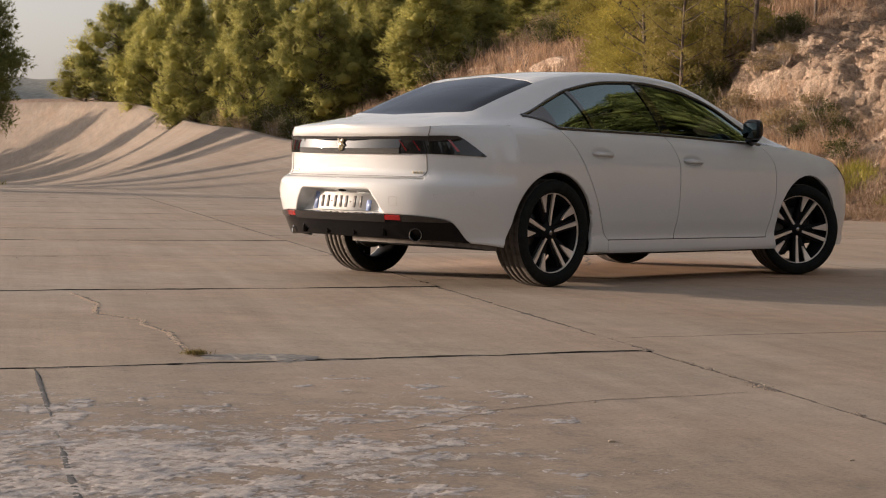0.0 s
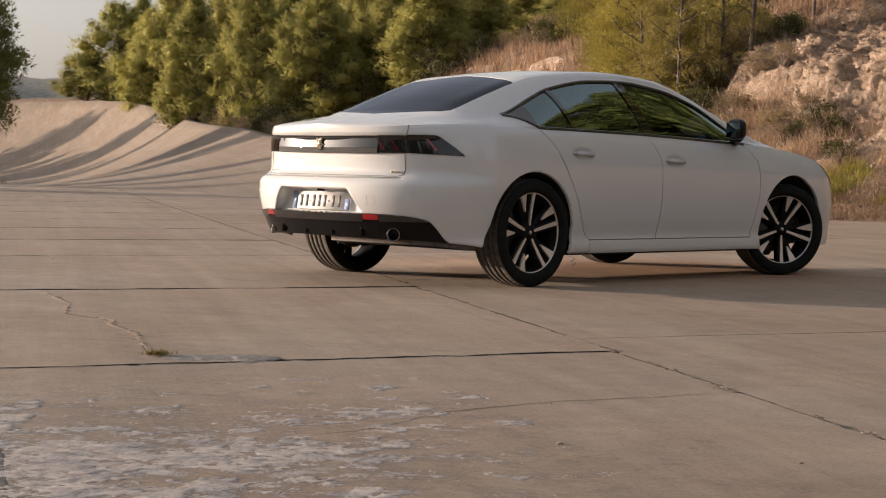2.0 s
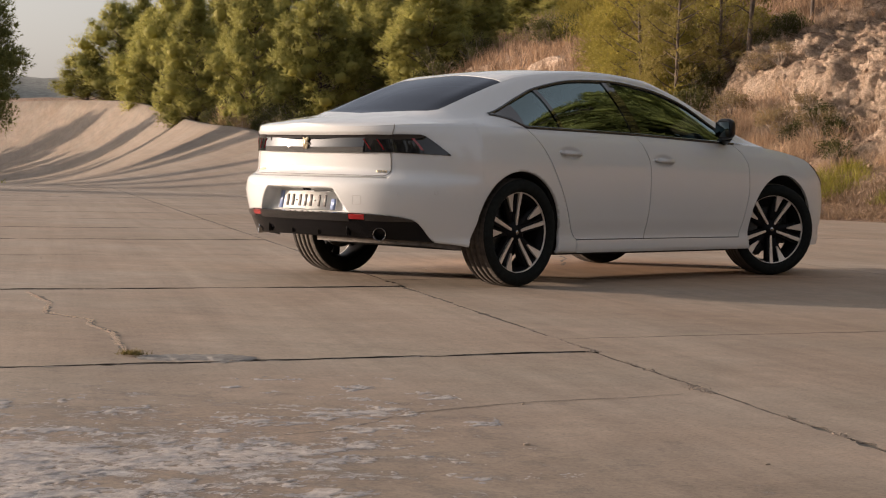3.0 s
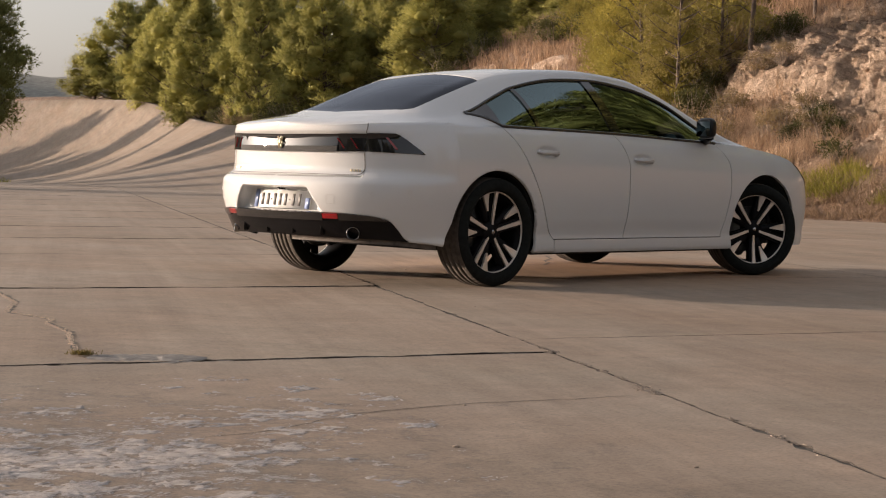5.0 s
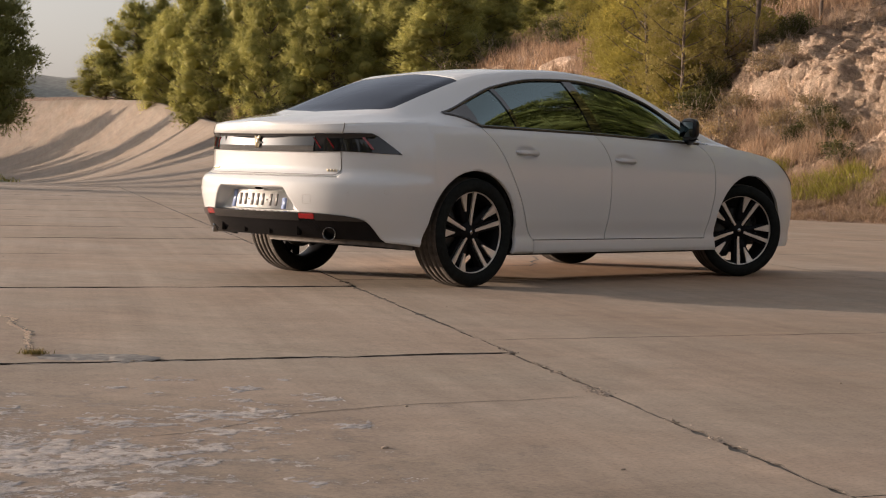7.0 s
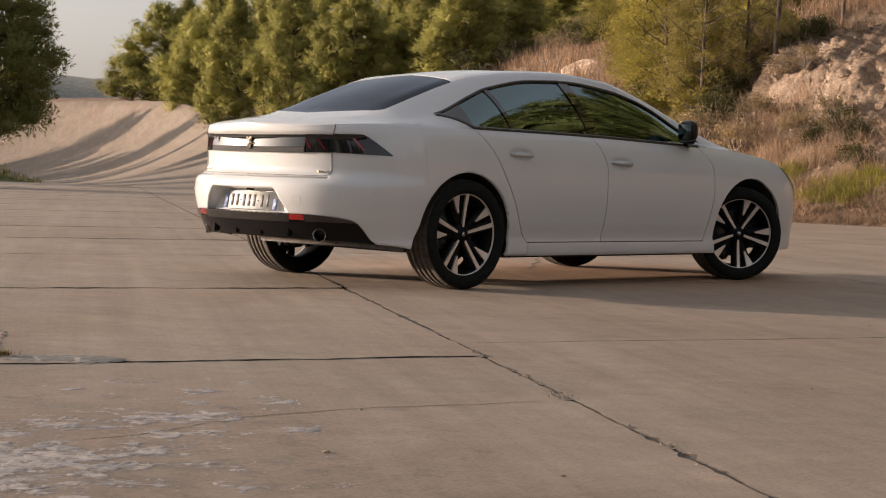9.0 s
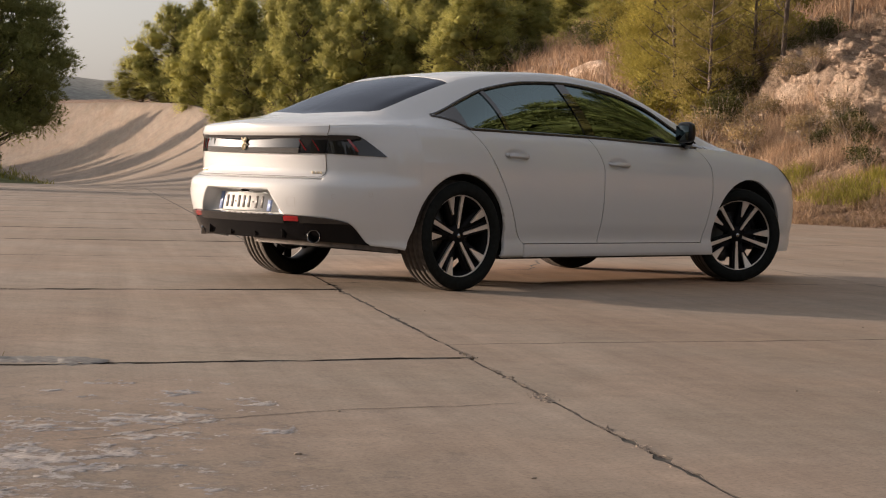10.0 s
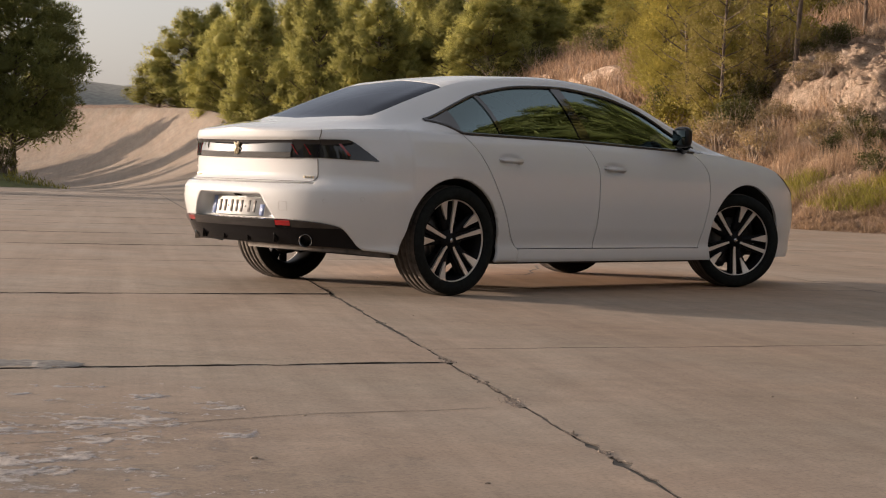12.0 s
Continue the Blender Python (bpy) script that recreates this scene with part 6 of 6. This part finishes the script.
def slab(a0, a1, c0, c1, seg, gaps, lift=0.0):
    """gaps: half widths of the joints at a0, a1, c0, c1; lift: how far the near edge has heaved."""
    at = lambda c, a: -2.40 - 0.035 * (a + 1.1) if c == -2.39 else c        # one short joint runs askew
    loop = []
    for k in range(seg):
        c = at(c0, a0) + (at(c1, a0) - at(c0, a0)) * k / seg
        n, g = line_point(a0, c, gaps[0], 1)
        loop.append((a0 + n + g, c, (1, 0)))
    for k in range(seg):
        a = a0 + (a1 - a0) * k / seg
        n, g = line_point(c1 + 50, a, gaps[3], 0)
        loop.append((a, at(c1, a) + n - g, (0, -1)))
    for k in range(seg):
        c = at(c1, a1) + (at(c0, a1) - at(c1, a1)) * k / seg
        n, g = line_point(a1, c, gaps[1], 1)
        loop.append((a1 + n - g, c, (-1, 0)))
    for k in range(seg):
        a = a1 + (a0 - a1) * k / seg
        n, g = line_point(c0 + 50, a, gaps[2], 0)
        loop.append((a, at(c0, a) + n + g, (0, 1)))
    for i in range(4):
        # corner points keep clear of both joints
        a, c, d = loop[i * seg]
        loop[i * seg] = (min(max(a, a0 + gaps[0]), a1 - gaps[1]), min(max(c, at(c0, a) + gaps[2]), at(c1, a) - gaps[3]), d)
    bm = bmesh.new()
    rings = []
    for inset_by, z in ((0.0, -0.045), (0.0, -0.002), (0.0008, -0.0006), (0.002, 0.0)):
        ring = []
        for a, c, (da, dc) in loop:
            p = J0 + E1 * (a + da * inset_by) + E2 * (c + dc * inset_by)
            ring.append(bm.verts.new((p.x, p.y, z + (raised(a, c, a0, a1, lift) if z > -0.02 else 0))))
        rings.append(ring)
    for lo, hi in zip(rings, rings[1:]):
        for i in range(len(lo)):
            j = (i + 1) % len(lo)
            bm.faces.new((lo[i], hi[i], hi[j], lo[j]))
    # side and bevel faces take the concrete darkened against the low sun
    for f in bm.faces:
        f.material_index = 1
    bm.faces.new(rings[-1])
    bmesh.ops.recalc_face_normals(bm, faces=bm.faces)
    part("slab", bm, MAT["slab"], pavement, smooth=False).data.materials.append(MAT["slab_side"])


left_a = [-12.8, -9.6, -6.4, -3.3, 0.0, 3.58, 7.1, 9.78, 12.6, 15.6, 18.45, 21.6, 25.0, 28.9, 32.1, 35.3, 38.5, 41.7, 45]
right_a = [-13.4, -10, -6.2, -2.9, 0.5, 4.2, 7.6, 11.0, 14.4, 17.8, 21.2, 24.6, 28.0, 31.4, 34.8, 38.2, 41.6, 45]
left_c = [-17.2, -14.7, -12.25, -9.8, -7.35, -4.9, -2.39, 0.0]
right_c = [0.0, 4.2, 8.4]
for a0, a1 in zip(left_a, left_a[1:]):
    cols = left_c if a0 < -1 else [c for c in left_c if c not in (-2.39, -7.35, -12.25)]
    for c0, c1 in zip(cols, cols[1:]):
        near = a0 < 13 and c0 > -8
        heave = 0.0034 if a0 == 0 else 0.004 if a0 == 3.58 else slab_rng.uniform(0.0005, 0.004) if a0 > 4 else 0.001
        gc = [0.0008, (0.0042 if a0 < -1 else 0.0080) if c1 == 0 else 0.0008]
        cross = (0.0036, 0.0036) if a0 < 3.6 else (slab_rng.choice((0.0004, 0.002, 0.006)), slab_rng.choice((0.0004, 0.002, 0.006)))
        slab(a0, a1, c0, c1, 150 if near else 40, (cross[0] if a0 > -1 else 0.003, cross[1], *gc), heave)
for c0, c1 in zip(right_c, right_c[1:]):
    for a0, a1 in zip(right_a, right_a[1:]):
        slab(a0, a1, c0, c1, 150 if a0 < 8 else 12, (0.0009, 0.0009, (0.0042 if a0 < -1 else 0.0080) if c0 == 0 else 0.002, 0.002), 0.0005 if a0 < 8 else 0.001)


def slab_z(p):
    """Height of the heaved slab that carries the crack."""
    a = ((p[0] - J0.x) * -0.342 - 0.94 * (p[1] - J0.y)) / -0.9787
    c = (p[0] - J0.x - 0.528 * a) / 0.94
    return raised(a, c, 0, 3.58, 0.0034) if 0 < a < 3.58 else 0.0


bm = bmesh.new()
q = [J0 + E1 * a + E2 * c for a, c in ((-12.7, -17.1), (-12.7, 8.3), (44.9, 8.3), (44.9, -17.1))]
bm.faces.new([bm.verts.new((p.x, p.y, -0.004)) for p in q])
part("joint_fill", bm, MAT["joint"], pavement, "dark dirt in the joints")


def ribbon(bm, pts, width, z, jitter, seed, step=0.03):
    """A thin ragged strip along points on the ground."""
    rg = random.Random(seed)
    line = []
    for p, q in zip(pts, pts[1:]):
        n = max(2, int(math.dist(p, q) / step))
        for i in range(n):
            line.append(Vector((p[0] + (q[0] - p[0]) * i / n, p[1] + (q[1] - p[1]) * i / n, 0)))
    rows = []
    off = 0.0
    for i, p in enumerate(line):
        d = (line[min(i + 1, len(line) - 1)] - line[max(i - 1, 0)]).normalized()
        n = Vector((-d.y, d.x, 0))
        off = off * 0.8 + rg.gauss(0, jitter)
        w = width * rg.uniform(0.4, 1.3) * min(1, i / 3, (len(line) - 1 - i) / 3 + 0.05)
        up = Vector((0, 0, z + slab_z(p)))
        rows.append([(p + n * (off - w)) + up, (p + n * (off + w)) + up])
    grid_bm(rows, bm, flip=True)
    return line


CRACK = [(-2.87, 0.05), (-3.15, -0.61), (-3.45, -1.04), (-3.49, -1.49), (-3.62, -1.66), (-3.75, -2.02), (-3.94, -2.33), (-4.06, -2.55), (-4.14, -2.70)]
bm = bmesh.new()
crack_line = ribbon(bm, CRACK, 0.0105, 0.0015, 0.008, 1)
part("crack", bm, MAT["joint"], pavement, "winding open crack")
bm = bmesh.new()
rg = random.Random(5)
for p in crack_line:
    for _ in range(5):
        r = rg.uniform(0.003, 0.009)
        c = p + Vector((rg.gauss(0.003, 0.007), rg.gauss(0.006, 0.007), 0.001 + slab_z(p)))
        v = [bm.verts.new(c + Vector((r * math.cos(k * 2.1 + r * 99) * rg.uniform(0.6, 1.3), r * math.sin(k * 2.1 + r * 99), 0))) for k in range(3)]
        t = bm.verts.new(c + Vector((0, 0, r * 0.55)))
        for k in range(3):
            bm.faces.new((v[k], v[(k + 1) % 3], t))
tagged(part("crumbled_edge", bm, MAT["crack"], pavement, "pale crumbs along the crack", False), kind="stuff")
# broken edges along the long joint
bm = bmesh.new()
for k in range(520):
    a = rg.uniform(-3.2, 6)
    if noise.noise(Vector((a * 1.7, 3, 0))) < rg.uniform(-0.3, 0.4):
        continue
    c = J0 + E1 * a + E2 * (rg.choice((-1, 1)) * rg.uniform(0.008, 0.03)) + Vector((0, 0, 0.001))
    if k % 4 == 0:
        c = J0 + E1 * (rg.choice((0, 3.58)) + rg.uniform(-0.01, 0.02)) + E2 * rg.uniform(-4, -0.1) + Vector((0, 0, 0.001))
    c.z += slab_z(c) if rg.random() < 0.5 else 0
    r = rg.uniform(0.002, 0.007)
    v = [bm.verts.new(c + Vector((r * math.cos(k * 2.1 + i * 2.1) * rg.uniform(0.6, 1.5), r * math.sin(k * 2.1 + i * 2.1), 0))) for i in range(3)]
    t = bm.verts.new(c + Vector((0, 0, r * 0.4)))
    for i in range(3):
        bm.faces.new((v[i], v[(i + 1) % 3], t))
tagged(part("joint_grit", bm, MAT["crumb"], pavement, "grey-brown grit along the joints", False), kind="stuff")
bm, lip = bmesh.new(), bmesh.new()
ribbon(bm, [(-4.937, -4.462), (-4.794, -4.461), (-4.587, -4.44), (-4.308, -4.351), (-4.081, -4.367), (-3.865, -4.396), (-3.26, -4.62)], 0.0034, 0.0012, 0.006, 2)
ribbon(bm, [(-1.42, 2.92), (-1.36, 3.08), (-1.24, 3.2), (-1.08, 3.22)], 0.006, 0.0015, 0.004, 11)
ribbon(bm, [(-3.3, 0.9), (-3.18, 0.72), (-3.15, 0.55)], 0.003, 0.0015, 0.004, 12)
ribbon(bm, [(1.86, 0.76), (2.05, 0.69), (2.19, 0.63), (2.57, 0.95), (2.93, 1.25), (3.35, 1.63)], 0.010, 0.0015, 0.008, 13)
ribbon(bm, [(-6.1, -3.95), (-5.66, -4.14), (-5.45, -4.2)], 0.003, 0.0012, 0.004, 3)
for k in range(9):            # crumbled lip along the near side of the cross joint
    c0, c1 = -2.5 + 0.27 * k + rg.uniform(0, 0.06), -2.5 + 0.27 * (k + 1) - rg.uniform(0, 0.1)
    ribbon(lip, [tuple((J0 + E1 * (-0.008 + 0.012 * noise.noise(Vector((c * 3, 0, 0)))) + E2 * c).xy) for c in steps(c0, c1, 6)], 0.008, 0.0012, 0.003, 40 + k, 0.02)
part("joint_lip", lip, MAT["lip"], pavement, "crumbled grey lip of the joint")
part("hairline_crack", bm, MAT["joint"], pavement, "fine dark cracks")
# broken spots along the long joint: hollows full of rubble
def broken_spot(a, c, along, across, count):
    pit, bits = bmesh.new(), bmesh.new()
    mid = J0 + E1 * a + E2 * c
    rim = [mid + E1 * along * math.cos(k * 0.349) * rg.uniform(0.6, 1.2) + E2 * across * math.sin(k * 0.349) * rg.uniform(0.6, 1.2) for k in range(18)]
    v = [pit.verts.new((p.x, p.y, 0.0012)) for p in rim]
    o = pit.verts.new((mid.x, mid.y, 0.0008))
    for k in range(18):
        pit.faces.new((o, v[k], v[(k + 1) % 18]))
    bmesh.ops.recalc_face_normals(pit, faces=pit.faces)
    for _ in range(count):
        p = mid + E1 * rg.gauss(0, along * 0.55) + E2 * rg.gauss(0, across * 0.6)
        r = rg.uniform(0.002, 0.005)
        m = Matrix.Rotation(rg.uniform(0, 6.28), 3, "Z") @ Matrix.Diagonal((r * rg.uniform(0.8, 1.7), r, r * 0.6))
        w = [bits.verts.new(Vector((p.x, p.y, 0.002)) + m @ Vector(q)) for q in RUBBLE]
        for f in ((0, 1, 2), (0, 2, 3), (0, 3, 1), (4, 2, 1), (4, 3, 2), (4, 1, 3)):
            bits.faces.new([w[i] for i in f])
    part("broken_spot", pit, MAT["pit"], pavement, "broken dark hollow in the joint", False)
    tagged(part("broken_bits", bits, MAT["bits"], pavement, "broken concrete bits in the joint", False), kind="stuff")


for a, c, along, across, count in ((0.03, -0.01, 0.07, 0.035, 60), (0.16, 0.0, 0.08, 0.014, 40), (-0.40, 0.0, 0.10, 0.008, 30), (-0.62, 0.0, 0.04, 0.016, 24), (-0.80, 0.0, 0.07, 0.010, 24), (-1.14, -0.015, 0.13, 0.028, 60), (-1.78, 0.0, 0.04, 0.012, 20), (-2.12, 0.0, 0.05, 0.012, 20), (0.9, 0.0, 0.1, 0.010, 26)):
    broken_spot(a, c, along, across, count)


def smear(name, label, mat, line, width, seed, lift=0.0025):
    """An uneven smear of filler along a joint, thick in the middle."""
    rg = random.Random(seed)
    rows = []
    n = 26
    for i in range(n + 1):
        u = i / n * (len(line) - 1)
        k = min(int(u), len(line) - 2)
        p, q = Vector((*line[k], 0)), Vector((*line[k + 1], 0))
        side_way = (q - p).normalized().cross(Vector((0, 0, 1)))
        m = p.lerp(q, u - k)
        w = width * min(1.0, 0.25 + 5 * min(i / n, 1 - i / n)) * rg.uniform(0.75, 1.15)
        rows.append([m - side_way * w + Vector((0, 0, 0.0008)), m - side_way * w * 0.5 + Vector((0, 0, lift + slab_z(m))), m + side_way * w * 0.5 + Vector((0, 0, lift + slab_z(m))), m + side_way * w * rg.uniform(0.8, 1.1) + Vector((0, 0, 0.0008))])
    bm = grid_bm(rows)
    bm.normal_update()
    if sum(f.normal.z for f in bm.faces) < 0:
        bmesh.ops.reverse_faces(bm, faces=bm.faces)
    part(name, bm, mat, pavement, label)


ac = lambda a, c: tuple((J0 + E1 * a + E2 * c).xy)
smear("joint_sealer", "grey sealer smeared over the joint", MAT["seal"], [ac(0.15, -1.84), ac(0.15, -1.72), ac(0.13, -1.58), ac(0.06, -1.40)], 0.14, 6, 0.0026)
smear("joint_filler", "dark grey filler in a short joint", MAT["filler"], [ac(-0.05, -2.437), ac(-0.35, -2.427), ac(-0.75, -2.412), ac(-1.12, -2.40)], 0.0085, 7, 0.0014)
smear("joint_filler", "dark grey filler in a short joint", MAT["filler"], [ac(-1.66, -2.38), ac(-2.0, -2.37), ac(-2.5, -2.35)], 0.009, 8, 0.0014)

# a pale crust that has flaked off around one joint: raised islands with broken edges
def crust_height(a, c):
    p = J0 + E1 * a + E2 * c
    u, v = p.x * 0.80 - p.y * 0.60, p.x * 0.60 + p.y * 0.80
    far = math.hypot((a + 2.15) / 1.25, (c + 2.25 - 0.30 * (a + 2.15)) / 0.95)
    val = 0.75 * noise.fractal(Vector((u * 4.6, v * 6.0, 3.0)), 0.36, 2.2, 9) + 0.55 * noise.noise(Vector((u * 1.6, v * 2.0, 8.0))) + 0.33 - 0.60 * far
    k = min(max(val / 0.06, 0.0), 1.0)
    pit = max(0.0, noise.fractal(Vector((u * 22, v * 26, 1.0)), 0.35, 2.2, 5))
    return -0.0012 + k * (0.0032 - 0.0022 * min(pit * 1.5, 1.1))


rows = []
for a in steps(-3.0, -0.45, 380):
    rows.append([Vector((*(J0 + E1 * a + E2 * c).xy, crust_height(a, c))) for c in steps(-3.3, -0.9, 280)])
bm = grid_bm(rows)
bm.normal_update()
if sum(f.normal.z for f in bm.faces) < 0:
    bmesh.ops.reverse_faces(bm, faces=bm.faces)
tagged(part("flaking_crust", bm, MAT["crust"], pavement, "pale flaking crust on the concrete"), kind="stuff")

bm = bmesh.new()
rg = random.Random(9)
for k in range(170):
    a, c = rg.uniform(-4.5, 14), rg.uniform(-7, 6)
    p = J0 + E1 * a + E2 * c
    if k == 0:
        p = Vector((-4.49, -4.95, 0))
    r = rg.uniform(0.002, 0.006) if k else 0.009
    out = bmesh.ops.create_icosphere(bm, subdivisions=1, radius=r)["verts"]
    bmesh.ops.transform(bm, matrix=Matrix.Translation((p.x, p.y, r * 0.3)) @ Matrix.Rotation(k, 4, "Z") @ Matrix.Diagonal((1.5, 0.9, 0.55, 1)), verts=out)
thing("pebbles", bm, MAT["crumb"], "small pale pebbles strewn on the concrete", "pebbles", kind="stuff", smooth=False)


bm = bmesh.new()
rg = random.Random(12)
blades(bm, Vector((-4.16, -2.735, 0.008)), 340, 0.020, 0.022, 0.0015, rg, 0.9)
thing("weed", bm, MAT["weed"], "small dry weed growing in a joint", "weed", smooth=False)
